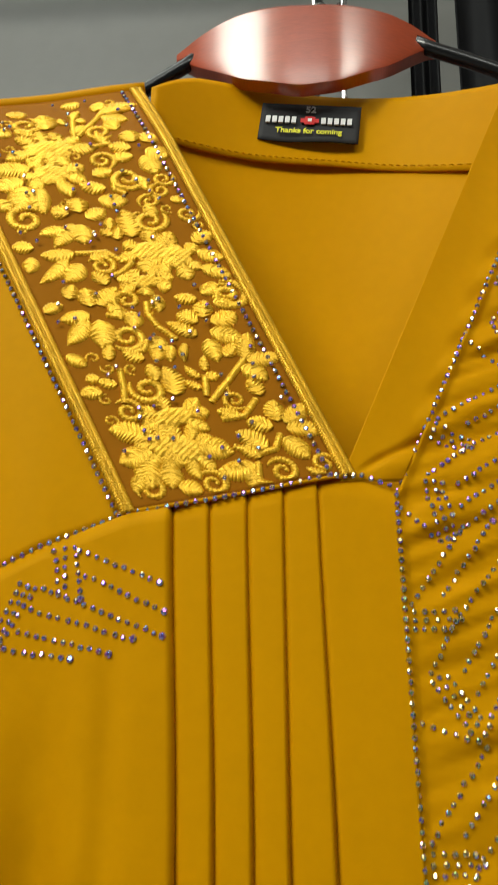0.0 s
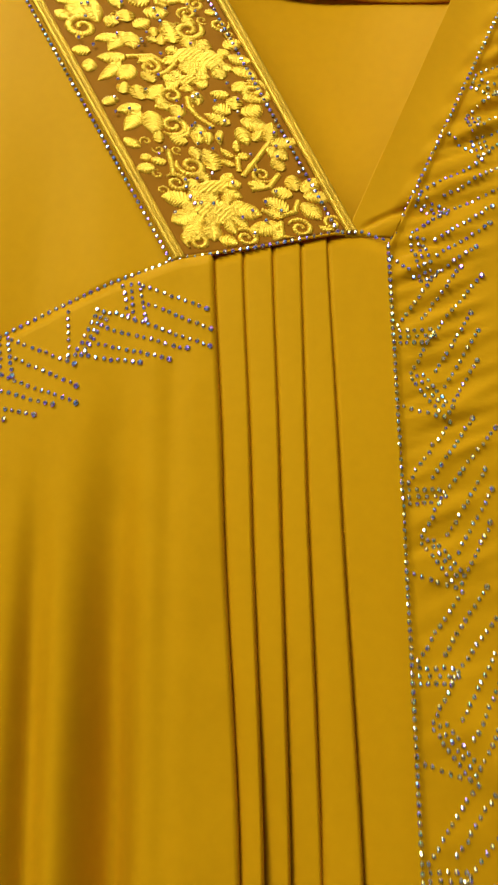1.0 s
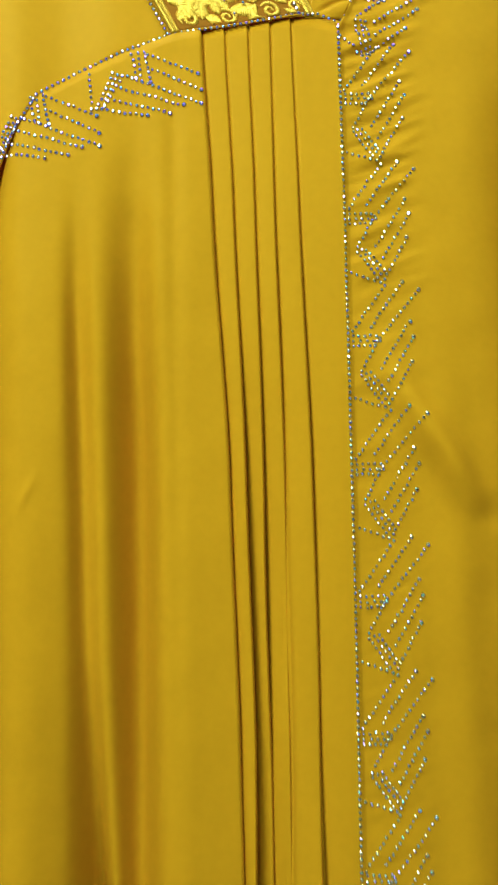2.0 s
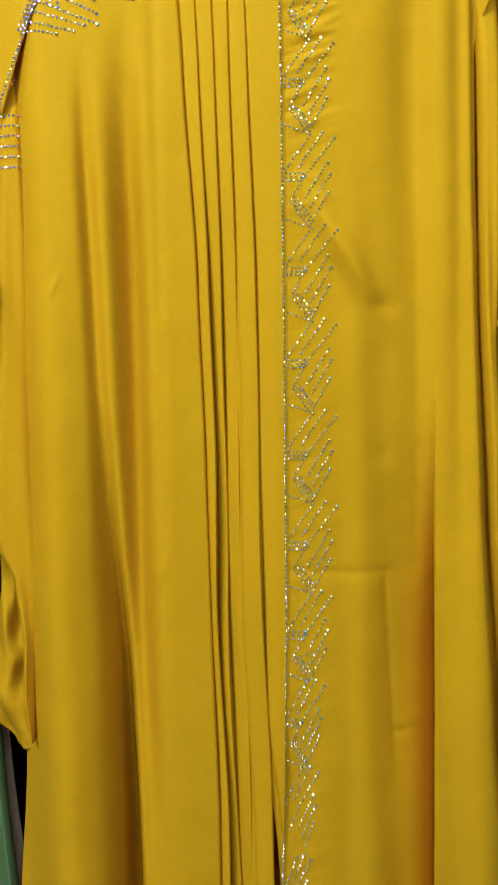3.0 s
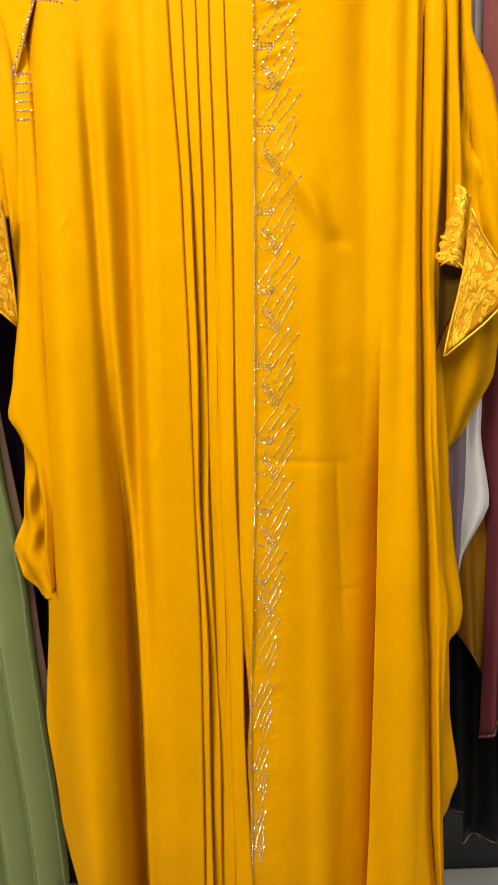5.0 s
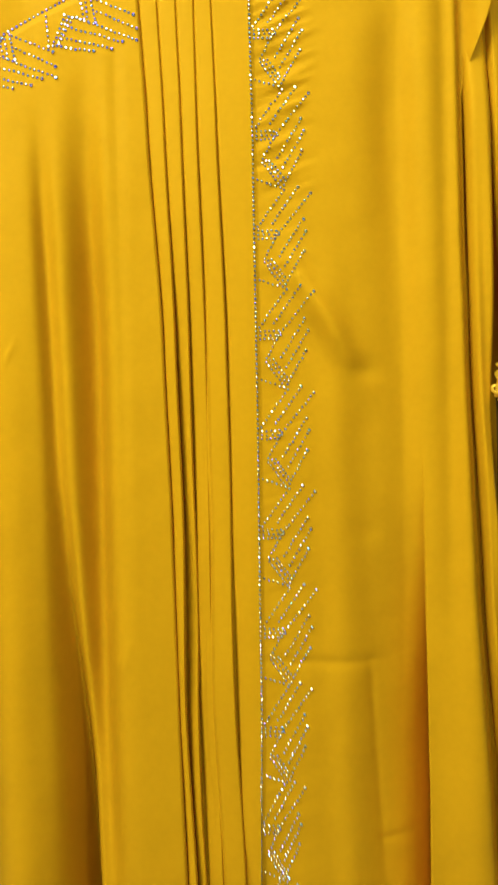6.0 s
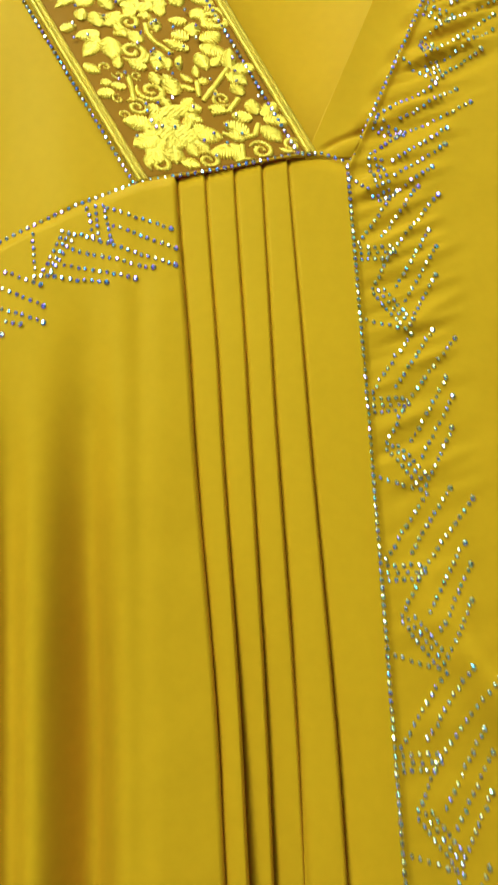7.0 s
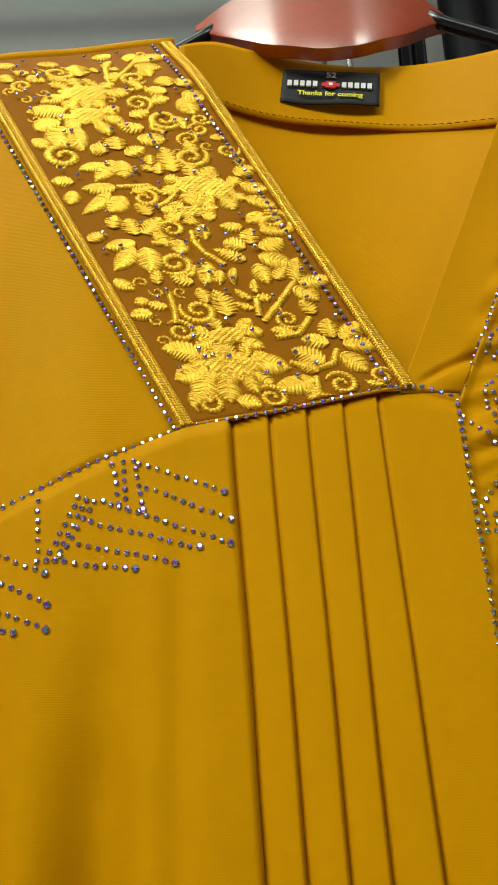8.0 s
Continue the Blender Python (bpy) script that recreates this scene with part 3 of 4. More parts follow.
leaf(0.877, 0.800, 0.955, 0.813, 7.0)
leaf(0.874, 0.777, 0.964, 0.753, 8.0)
leaf(0.848, 0.761, 0.860, 0.708, 7.0)
leaf(0.816, 0.786, 0.718, 0.802, 6.0)
scroll(0.653, 0.767, 5.0, -1)
leaf(0.613, 0.694, 0.501, 0.716, 6.0)
netted(0.441, 0.818, 14.0, 7.0)
netted(0.395, 0.750, 10.0, 7.0)
leaf(0.311, 0.769, 0.134, 0.782, 8.0)
leaf(0.256, 0.738, 0.125, 0.725, 8.0)
leaf(0.251, 0.726, 0.175, 0.669, 9.0)
leaf(0.313, 0.720, 0.283, 0.652, 7.0)
scroll(0.184, 0.867, 4.0, 1)
scroll(0.159, 0.820, 3.0, 1)
leaf(0.253, 0.910, 0.188, 0.928, 5.0)
scroll(0.309, 0.920, 3.0, 1)
leaf(0.472, 0.882, 0.487, 0.939, 8.0)
scroll(0.387, 0.906, 6.0, 1)
leaf(0.620, 0.907, 0.671, 0.939, 4.0)
leaf(0.569, 0.893, 0.560, 0.920, 3.0)
leaf(0.629, 0.898, 0.677, 0.899, 4.0)
stem((0.586, 0.847), (0.620, 0.907))
stem((0.603, 0.846), (0.716, 0.891), (0.788, 0.927))
leaf(0.776, 0.914, 0.955, 0.937, 8.0)
leaf(0.754, 0.902, 0.872, 0.880, 7.0)
scroll(0.712, 0.851, 5.0, 1)
stem((0.629, 0.808), (0.679, 0.809), (0.735, 0.810))

# small leaves and tendrils that fill the ground between the large flowers
for k in range(1400):
    a, b = random.uniform(0.10, 0.88), random.uniform(0.03, 0.97)
    free = min(math.hypot((a - p) * ACROSS, (b - q) * ALONG) for p, q in placed)
    if free > 0.0056:
        if k % 4 == 0:
            scroll(a, b, 3.0, random.choice((-1, 1)))
        else:
            ang = random.uniform(0, 6.28)
            c, s = 0.0045 * math.cos(ang), 0.0045 * math.sin(ang)
            leaf(a - c / ACROSS, b - s / ALONG, a + c / ACROSS, b + s / ALONG, random.uniform(4.5, 5.8))


def braid(u0, u1, name):
    """A flat woven braid with a fine chain of slanting stitches on each edge."""
    def face(u, v):
        return strip_point(lerp(u0, u1, u), 1 - v, 0.0009 + 0.0007 * math.sin(math.pi * u) + 0.00012 * math.sin(v * 900))
    band = part(name, sheet_mesh(face, 8, 420, 0.001), gold_thread, strip, "gold woven braid edging")
    bm = bmesh.new()
    n = 190
    for k in range(n):
        v = (k + 0.5) / n
        for c, s in ((0.14, 1), (0.5, -1), (0.86, -1)):
            u = lerp(u0, u1, c)
            du = 0.30 * (u1 - u0) * 0.5
            low = 0.0009 if c != 0.5 else 0.0013
            pts = [strip_point(u - s * du, v - 0.0026, low), strip_point(u, v, low + 0.0006), strip_point(u + s * du, v + 0.0026, low)]
            tube_mesh(pts, 0.00052, 4, bm, 0.7)
    part("braid_stitches", bm, gold_thread, band)


braid(-0.008, 0.052, "braid")
braid(0.968, 1.028, "braid")
kpart("strip_foot_piping", tube_mesh([strip_point(k / 30, 0.0, 0.0002) for k in range(-1, 32)], 0.0008, 6), cloth, "mustard piping at the foot of the strip")
kpart("shoulder_binding", tube_mesh([strip_point(lerp(-0.9, 1.04, k / 24), 1.0) + Vector((0, 0.0025, 0.0022 - 0.010 * max(0.0, -lerp(-0.9, 1.04, k / 24)) ** 2)) for k in range(25)], 0.0036, 8), cloth, "mustard shoulder binding")

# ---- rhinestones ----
def crystal_material(name, facet_glints):
    """Foil-backed cut glass: glints are painted in as one colour per facet, many of them dark."""
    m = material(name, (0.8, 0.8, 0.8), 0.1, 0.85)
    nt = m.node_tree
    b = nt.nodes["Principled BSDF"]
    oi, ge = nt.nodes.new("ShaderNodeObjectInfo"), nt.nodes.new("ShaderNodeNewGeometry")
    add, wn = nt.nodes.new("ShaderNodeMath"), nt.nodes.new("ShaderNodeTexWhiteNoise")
    # the facet's normal picks its painted glint from the ramp
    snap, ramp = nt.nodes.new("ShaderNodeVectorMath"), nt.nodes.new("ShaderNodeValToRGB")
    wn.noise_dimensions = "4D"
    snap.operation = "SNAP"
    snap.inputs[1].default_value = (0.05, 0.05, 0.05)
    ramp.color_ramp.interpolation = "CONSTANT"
    for k, (pos, col) in enumerate(facet_glints):
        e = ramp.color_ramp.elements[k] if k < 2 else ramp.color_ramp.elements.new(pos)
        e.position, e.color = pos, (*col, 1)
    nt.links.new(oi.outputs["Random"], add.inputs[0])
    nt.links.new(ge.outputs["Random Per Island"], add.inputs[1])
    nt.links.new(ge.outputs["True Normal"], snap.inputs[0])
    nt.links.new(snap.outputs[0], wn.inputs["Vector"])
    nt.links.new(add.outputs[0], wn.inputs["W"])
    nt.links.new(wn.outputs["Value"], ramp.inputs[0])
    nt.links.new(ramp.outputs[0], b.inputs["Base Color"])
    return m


# colour steps of the glints painted on to the stones
crystal = crystal_material("golden_green_glint_crystal", ((0.0, (0.45, 0.30, 0.95)), (0.08, (0.34, 0.28, 0.08)), (0.28, (0.80, 0.62, 0.28)), (0.50, (0.35, 0.60, 0.95)), (0.57, (0.70, 0.64, 0.48)), (0.66, (0.95, 0.72, 0.25)), (0.76, (0.50, 0.85, 0.50)), (0.84, (0.70, 0.40, 0.95)), (0.90, (0.95, 0.70, 0.25))))
violet_glint_crystal = crystal_material("violet_glint_crystal", ((0.0, (0.45, 0.25, 0.95)), (0.26, (0.34, 0.27, 0.12)), (0.36, (0.80, 0.62, 0.32)), (0.54, (0.30, 0.45, 0.95)), (0.68, (0.58, 0.54, 0.48)), (0.78, (0.45, 0.75, 0.85)), (0.86, (0.75, 0.30, 0.95)), (0.95, (0.95, 0.70, 0.25))))


def gem_into(bm, m):
    rings = []
    for r, h in ((0.00122, 0.0), (0.00126, 0.0003), (0.00062, 0.0009)):
        rings.append([bm.verts.new(m @ Vector((r * math.cos(a), -h, r * math.sin(a)))) for a in (2 * math.pi * (i + (0.5 if h > 0.0008 else 0)) / 8 for i in range(8))])
    for i in range(8):
        j = (i + 1) % 8
        bm.faces.new((rings[0][i], rings[0][j], rings[1][j], rings[1][i]))
        bm.faces.new((rings[1][i], rings[1][j], rings[2][i]))
        bm.faces.new((rings[1][j], rings[2][j], rings[2][i]))
    bm.faces.new(rings[2])


gem_bm = bmesh.new()
gem_into(gem_bm, Matrix.Identity(4))
gem_mesh = bpy.data.meshes.new("rhinestone")
bmesh.ops.recalc_face_normals(gem_bm, faces=gem_bm.faces)
gem_bm.to_mesh(gem_mesh)
gem_bm.free()
gem_mesh.materials.append(violet_glint_crystal)
stones = []  # (place, size)


def stone(x, z, y=None, size=1.0):
    if y is None:
        if z > seam_z(x) + 0.002 and x < -0.1:
            y = -0.0006
        elif x < along(LINE, z) - 0.004 and z < 1.6:
            y = left_relief(x, z) - 0.0018 if x < along(EDGES[0], z) else -0.002
        else:
            xl = along(LINE, z) if z < 1.602 else 0.001 + 0.47 * (z - 1.602)
            y = right_front(x, z, xl) - 0.0002
    stones.append((x, y, z, size))


def stone_row(p, q, pitch=0.0039, size=1.0, last=1.0, y=None):
    n = max(1, round(math.hypot(q[0] - p[0], q[1] - p[1]) / pitch))
    for k in range(n + 1):
        t = k / n
        stone(lerp(p[0], q[0], t) + random.gauss(0, 0.0002), lerp(p[1], q[1], t) + random.gauss(0, 0.0002), y, size * (last if k == n else random.uniform(0.82, 1.0)))


def stone_line(points, pitch=0.0036, y=None):
    for p, q in zip(points, points[1:]):
        n = max(1, round(math.hypot(q[0] - p[0], q[1] - p[1]) / pitch))
        for k in range(n):
            stone(lerp(p[0], q[0], k / n), lerp(p[1], q[1], k / n), y, random.uniform(0.86, 1.0))


ROWS_OF_MODULE = (  # in millimetres: off the line and along it, from the three short rows; a row's two ends
    (3.5, -2.9, 18, -2.9), (3.5, 0.3, 20, 0.3), (3.5, 3.4, 17, 3.4),
    (3, -6, 25, -36), (15, -9, 36, -38), (8, 19, 18, 1), (20, -1.5, 46, -33), (20, 18, 39.5, -12.5), (24, 26, 42, -3), (27.5, 34, 40, 13),
    (8, 22, 22, 42), (11, 20.5, 24.5, 40), (14, 20, 26, 37), (3.5, 36, 18, 41),
)


def module(origin, down, off, squeeze=1.0, y=None, rows=12):
    """One repeat of the stone pattern: rows that fan off a line. down and off are unit directions in (x, z)."""
    for a0, s0, a1, s1 in ROWS_OF_MODULE[3 if rows < 12 else 0:rows + 2]:
        p = (origin[0] + (off[0] * a0 * squeeze + down[0] * s0) / 1000, origin[1] + (off[1] * a0 * squeeze + down[1] * s0) / 1000)
        q = (origin[0] + (off[0] * a1 * squeeze + down[0] * s1) / 1000, origin[1] + (off[1] * a1 * squeeze + down[1] * s1) / 1000)
        stone_row(p, q, 0.0037, 0.95, 1.25 if a1 > 34 else 1.0, y)


# beside the neckline point and down the front
slant = Vector((0.47, 1.0)).normalized()
for k in (1, 2, 3):
    s = 0.030 + 0.080 * (k - 1)
    module((0.001 + slant.x * s, 1.602 + slant.y * s), (-slant.x, -slant.y), (slant.y, -slant.x))
for k in range(14):
    z = 1.552 - 0.0799 * k
    squeeze = 1.0 if k < 7 else max(0.35, 1.0 - 0.11 * (k - 6))
    if z > 0.52:
        module((along(LINE, z), z), (0, -1), (1, 0), squeeze, None, 12 if squeeze > 0.7 else 8)
stone_line([(along(LINE, z), z) for z in [1.600 - 0.0037 * i for i in range(290)]], 0.0037)
stone_line([(0.001 + 0.47 * t, 1.602 + t) for t in (0.0, 0.12, 0.22)], 0.0037, 0.0003)
# the yoke seam and its own repeats
stone_line([p for p in SEAM if p[0] >= -0.245], 0.0037, -0.0019)
ROWS_OF_YOKE = (  # the same repeat as it lies under the yoke seam, in millimetres across and up
    (8, -5, 40, -18), (11, -15, 42, -29), (-2, -21, 42, -38), (-9, -28, 31, -39), (-13, -36, 22, -44), (-21, -42, 8, -46),
    (-2, -5, 1, -21), (2, -4, 4, -23), (6, -4, 10, -24), (-29, -19, -27, -42), (-14, -18, -24, -42), (-11, -19, -21, -42), (-10, -23, -19, -40), (-11, -19, -5, -20),
)
for ox, oz in ((-0.131, 1.584), (-0.195, 1.5555)):
    for x0, z0, x1, z1 in ROWS_OF_YOKE:
        if ox + x0 / 1000 > -0.222:
            stone_row((ox + x0 / 1000, oz + z0 / 1000), (ox + x1 / 1000, oz + z1 / 1000), 0.0037, 0.95, 1.25 if x1 > 6 and z1 < -15 else 1.0)
# edges of the strip, and single stones among the flowers
for u, lift in ((-0.032, -0.001), (0.925, 0.0006)):
    for k in range(66):
        p = strip_point(u, 0.004 + k / 66, lift)
        stones.append((p.x, p.y, p.z, 0.92))
for k in range(95):
    p = strip_point(random.uniform(0.1, 0.9), random.uniform(0.03, 0.98), 0.0014)
    stones.append((p.x, p.y - 0.0006, p.z, 0.8))

# ---- neck label ----
def lettering(text, size, m, mat, parent, name, label=""):
    cu = bpy.data.curves.new(name, "FONT")
    cu.body, cu.size, cu.extrude, cu.align_x, cu.align_y, cu.offset = text, size, 0.00012, "CENTER", "CENTER", size * 0.022
    tmp = new(name, cu)
    me = bpy.data.meshes.new_from_object(tmp.evaluated_get(bpy.context.evaluated_depsgraph_get()))
    bpy.data.objects.remove(tmp)
    me.materials.append(mat)
    ob = new(name, me)
    ob.parent = parent
    ob.matrix_basis = m
    return tagged(ob, label) if label else ob


neck_label = part("neck_label", sheet_mesh(lambda u, v: (lerp(-0.0285, 0.0285, u), -0.0006 + 0.0009 * math.sin(math.pi * u) * v + 0.0008 * math.sin(7 * u) * v, lerp(0.0132, -0.0132, v)), 20, 8, 0.0008), label_black)
neck_label.parent = kaftan
neck_label.matrix_basis = Matrix.Translation((-0.0275, 0.0514, 1.8425 - 1.2)) @ pose(0, 0, 0, 0, 7, 0)
tagged(neck_label, "black woven size label with white and yellow print")
flat = lambda x, z: Matrix.Translation((x, -0.0018, z)) @ pose(0, 0, 0, 90, 0, 0)
lettering("52", 0.0062, flat(0.0, 0.0082), label_white, neck_label, "size_number", "white woven size number")
lettering("Thanks for coming", 0.0050, flat(0.0, -0.0074), label_yellow, neck_label, "thanks_line", "yellow woven words")
for x0, n in ((-0.0252, 5), (0.0065, 5)):
    for k in range(n):
        part("bar", box_mesh(x0 + k * 0.0037, x0 + k * 0.0037 + 0.0026, -0.0021, -0.0013, -0.0018, 0.0026), label_white, neck_label, smooth=False)
part("badge", box_mesh(-0.0030, 0.0030, -0.0021, -0.0013, -0.0026, 0.0034, 0.0003), label_red, neck_label, "red woven badge", False)
part("badge_bar", box_mesh(-0.0052, 0.0052, -0.0019, -0.0012, -0.0010, 0.0018), label_red, neck_label, "red woven badge", False)
part("badge_centre", box_mesh(-0.0011, 0.0011, -0.0024, -0.0015, -0.0007, 0.0015), label_white, neck_label, smooth=False)

# ---- sleeves, side folds and cuffs ----
def sleeve(name, outer, inner, z0, z1, y0, folds, phase, amp=0.012, nz=80, drop=0.0):
    def face(u, v):
        z = lerp(z0, z1, v) + drop * u * v
        a, b = along(inner, z), along(outer, z)
        x = lerp(a, b, u)
        y = y0 + 0.05 * smooth(0.3, 0.0, v) + amp * math.sin(folds * math.pi * 2 * u + phase + 1.5 * z) * (0.4 + 0.6 * v) + 0.02 * u * u
        y += 0.003 * math.sin(40 * z + 9 * u) * smooth(1.42, 1.3, z) * smooth(1.1, 1.25, z)
        return (x, y, z)
    return kpart(name, sheet_mesh(face, 60, nz), cloth)


def roll_face(left, right, z0, z1, y0, bulge, flare=0.0, crumple=0.0):
    """A hanging tube of sleeve cloth seen from outside: a long rounded fold."""
    def face(u, v):
        z = lerp(z0, z1, v)
        x = lerp(along(left, z), along(right, z), u)
        y = y0 - bulge * math.sin(math.pi * u) ** 0.7 + 0.05 * smooth(0.25, 0.0, v) * (z0 > 1.5)
        y += 0.0025 * math.sin(23 * z + 5 * u) * u + 0.16 * bulge * math.sin(8 * u + 2 * z + 1.0) + crumple * 2 * noise.noise((u * 3.0, z * 26, x * 40))
        return (x, y, z - flare * math.sin(math.pi * u))
    return face


def roll(name, *shape):
    return kpart(name, sheet_mesh(roll_face(*shape), 30, 110), cloth)


OUT_R = [(0.205, 1.80), (0.226, 1.505), (0.255, 1.443), (0.288, 1.314), (0.297, 1.233), (0.289, 1.135), (0.258, 1.07), (0.221, 1.021)]
sleeve("right_sleeve", OUT_R, [(0.15, 1.82), (0.168, 1.6), (0.172, 1.4), (0.178, 1.02)], 1.82, 1.021, 0.062, 1.9, 0.8, 0.010)
roll("sleeve_fold", [(0.160, 1.80), (0.176, 1.5), (0.178, 1.3), (0.186, 1.1), (0.197, 0.9), (0.203, 0.80), (0.209, 0.62), (0.222, 0.46)], [(0.185, 1.80), (0.199, 1.50), (0.197, 1.35), (0.194, 1.25), (0.2, 1.1), (0.213, 0.93), (0.222, 0.87), (0.219, 0.80), (0.220, 0.70), (0.227, 0.46)], 1.80, 0.46, 0.018, 0.012)
roll("sleeve_fold", [(0.185, 1.80), (0.199, 1.49), (0.205, 1.33), (0.206, 1.28)], [(0.195, 1.80), (0.213, 1.49), (0.221, 1.325), (0.221, 1.28)], 1.80, 1.28, 0.022, 0.009)
roll("sleeve_fold", [(0.196, 1.80), (0.216, 1.49), (0.241, 1.33), (0.262, 1.235)], [(0.212, 1.80), (0.229, 1.50), (0.256, 1.44), (0.289, 1.314), (0.298, 1.235)], 1.80, 1.228, 0.032, 0.014, 0.004)
roll("sleeve_fold", [(0.216, 1.50), (0.219, 1.40), (0.219, 1.30), (0.262, 1.24)], [(0.220, 1.50), (0.236, 1.40), (0.262, 1.29), (0.285, 1.23)], 1.50, 1.215, 0.034, 0.006, 0.0, 0.004)
roll("side_fold", [(0.17, 1.25), (0.18, 1.0), (0.195, 0.8), (0.2, 0.58)], [(0.2, 1.25), (0.221, 1.021), (0.228, 0.962), (0.243, 0.861), (0.240, 0.84), (0.227, 0.823), (0.231, 0.742), (0.246, 0.642), (0.236, 0.61), (0.225, 0.584)], 1.25, 0.584, 0.034, 0.010)
roll("left_sleeve", [(-0.27, 1.80), (-0.312, 1.62), (-0.318, 1.48), (-0.315, 1.31)], [(-0.22, 1.80), (-0.262, 1.6), (-0.262, 1.45), (-0.254, 1.31)], 1.79, 1.31, 0.045, 0.014)
roll("sleeve_fold", [(-0.235, 1.78), (-0.268, 1.55), (-0.268, 1.42), (-0.258, 1.30), (-0.252, 1.22)], [(-0.20, 1.78), (-0.238, 1.55), (-0.239, 1.42), (-0.242, 1.30), (-0.244, 1.22)], 1.78, 1.22, 0.034, 0.010)
WRAP = ([(-0.22, 1.60), (-0.240, 1.50), (-0.243, 1.404), (-0.248, 1.30), (-0.254, 1.2), (-0.262, 1.14), (-0.270, 1.100), (-0.257, 1.075), (-0.243, 1.045), (-0.236, 0.99), (-0.238, 0.94), (-0.230, 0.90)], [(-0.20, 1.60), (-0.222, 1.5), (-0.221, 1.40), (-0.222, 1.05), (-0.2285, 0.90)], 1.60, 0.90, 0.022, 0.011)
roll("sleeve_fold", *WRAP)
roll("side_fold", [(-0.262, 1.10), (-0.262, 1.03), (-0.268, 0.977), (-0.280, 0.941), (-0.271, 0.911), (-0.251, 0.885)], [(-0.225, 1.10), (-0.225, 0.88)], 1.10, 0.885, 0.050, 0.010, 0.0, 0.006)
wrap_face = roll_face(*WRAP)


def on_wrap(x, z):
    l, r = along(WRAP[0], z), along(WRAP[1], z)
    return wrap_face(min(1.0, max(0.0, (x - l) / (r - l))), (1.60 - z) / 0.70)[1] - 0.0003


for k in range(6):  # stone rows that wrap on to the sleeve fold
    for i in range(5):
        x, z = lerp(-0.239, -0.2245, i / 4), 1.448 - 0.0088 * k
        stone(x, z, on_wrap(x, z), 0.95)
stone_line([(-0.2265, 1.477), (-0.234, 1.464), (-0.241, 1.449), (-0.2415, 1.44)], 0.0037, 0.0115)


def lower_back(u, v):
    x = lerp(-0.215, 0.205, u)
    z = lerp(1.55, 0.455 - 0.03 * smooth(0.3, 0.0, u) - 0.05 * smooth(0.75, 0.95, u), v)
    return (x, 0.085 + 0.012 * math.sin(30 * x + 4 * z), z)


kpart("back_skirt", sheet_mesh(lower_back, 70, 60), cloth)


cuff_cloth = woven("cuff_backing", (0.50, 0.225, 0.010), 0.5, spec=0.05, through_light=0.0)


def cuff(name, c00, c10, c01, c11, bulge, seed, count):
    """An embroidered cuff face between four corners given as (x, y, z)."""
    global ground
    random.seed(seed)
    c = [Vector(p) for p in (c00, c10, c01, c11)]
    def place(a, b, lift=0.0):
        p = lerp(lerp(c[0], c[1], a), lerp(c[2], c[3], a), b)
        return p + Vector((0, -bulge * math.sin(math.pi * a) - lift + 0.002 * math.sin(6 * b + 4 * a), 0))
    body = kpart(name, sheet_mesh(place, 20, 20), cuff_cloth, "brown cuff embroidered with gold thread")
    keep = ground
    ground = Ground(place, (c[1] - c[0]).length, (c[2] - c[0]).length, body)
    for k in range(count):
        a, b = random.uniform(0.03, 0.97), random.uniform(0.03, 0.97)
        turn = random.uniform(0, 6.28)
        if k % 4 == 0:
            scroll(a, b, random.uniform(2.6, 4.2), random.choice((-1, 1)))
        else:
            size = random.uniform(0.008, 0.012)
            leaf(a, b, min(1, max(0, a + size * math.cos(turn) / ground.wide)), min(1, max(0, b + size * math.sin(turn) / ground.tall)), random.uniform(3.6, 4.8))
    ground = keep
    return body


cuff("cuff", (0.1945, 0.010, 1.259), (0.219, 0.006, 1.252), (0.2075, -0.008, 1.336), (0.222, -0.008, 1.322), 0.012, 3, 75)
cuff("cuff", (0.200, -0.004, 1.162), (0.276, -0.002, 1.229), (0.2175, -0.004, 1.252), (0.2215, -0.011, 1.312), 0.004, 5, 170)
cuff("cuff", (-0.335, 0.030, 1.270), (-0.252, 0.020, 1.196), (-0.330, -0.004, 1.365), (-0.253, -0.010, 1.325), 0.016, 9, 300)
for pts in (((0.1965, 0.006, 1.256), (0.203, -0.002, 1.261), (0.212, -0.003, 1.259), (0.2205, -0.004, 1.250), (0.2165, -0.006, 1.243), (0.2125, -0.006, 1.222), (0.2065, -0.006, 1.196), (0.2025, -0.006, 1.176), (0.2, -0.006, 1.161)),
            ((0.2215, -0.014, 1.312), (0.236, -0.008, 1.287), (0.258, -0.007, 1.256), (0.277, -0.005, 1.230)),
            ((0.201, -0.006, 1.161), (0.24, -0.007, 1.193), (0.277, -0.005, 1.229)),
            ((-0.334, 0.028, 1.263), (-0.30, 0.012, 1.244), (-0.272, 0.008, 1.217), (-0.252, 0.018, 1.196)),
            ((-0.330, -0.006, 1.366), (-0.296, -0.022, 1.350), (-0.268, -0.018, 1.337), (-0.2545, -0.010, 1.31), (-0.252, 0.004, 1.25), (-0.252, 0.018, 1.196))):
    kpart("cuff_piping", tube_mesh([tuple(lerp(Vector(a), Vector(b), t)) for a, b in zip(pts, pts[1:]) for t in (0, 0.5)] + [pts[-1]], 0.0011, 7), gold_thread, "gold cuff piping")
# brown lining coloured nearly black, for the shade inside the cuff opening
shade_inside = woven("sleeve_lining_with_shade", (0.06, 0.026, 0.004), 0.8, through_light=0.0)
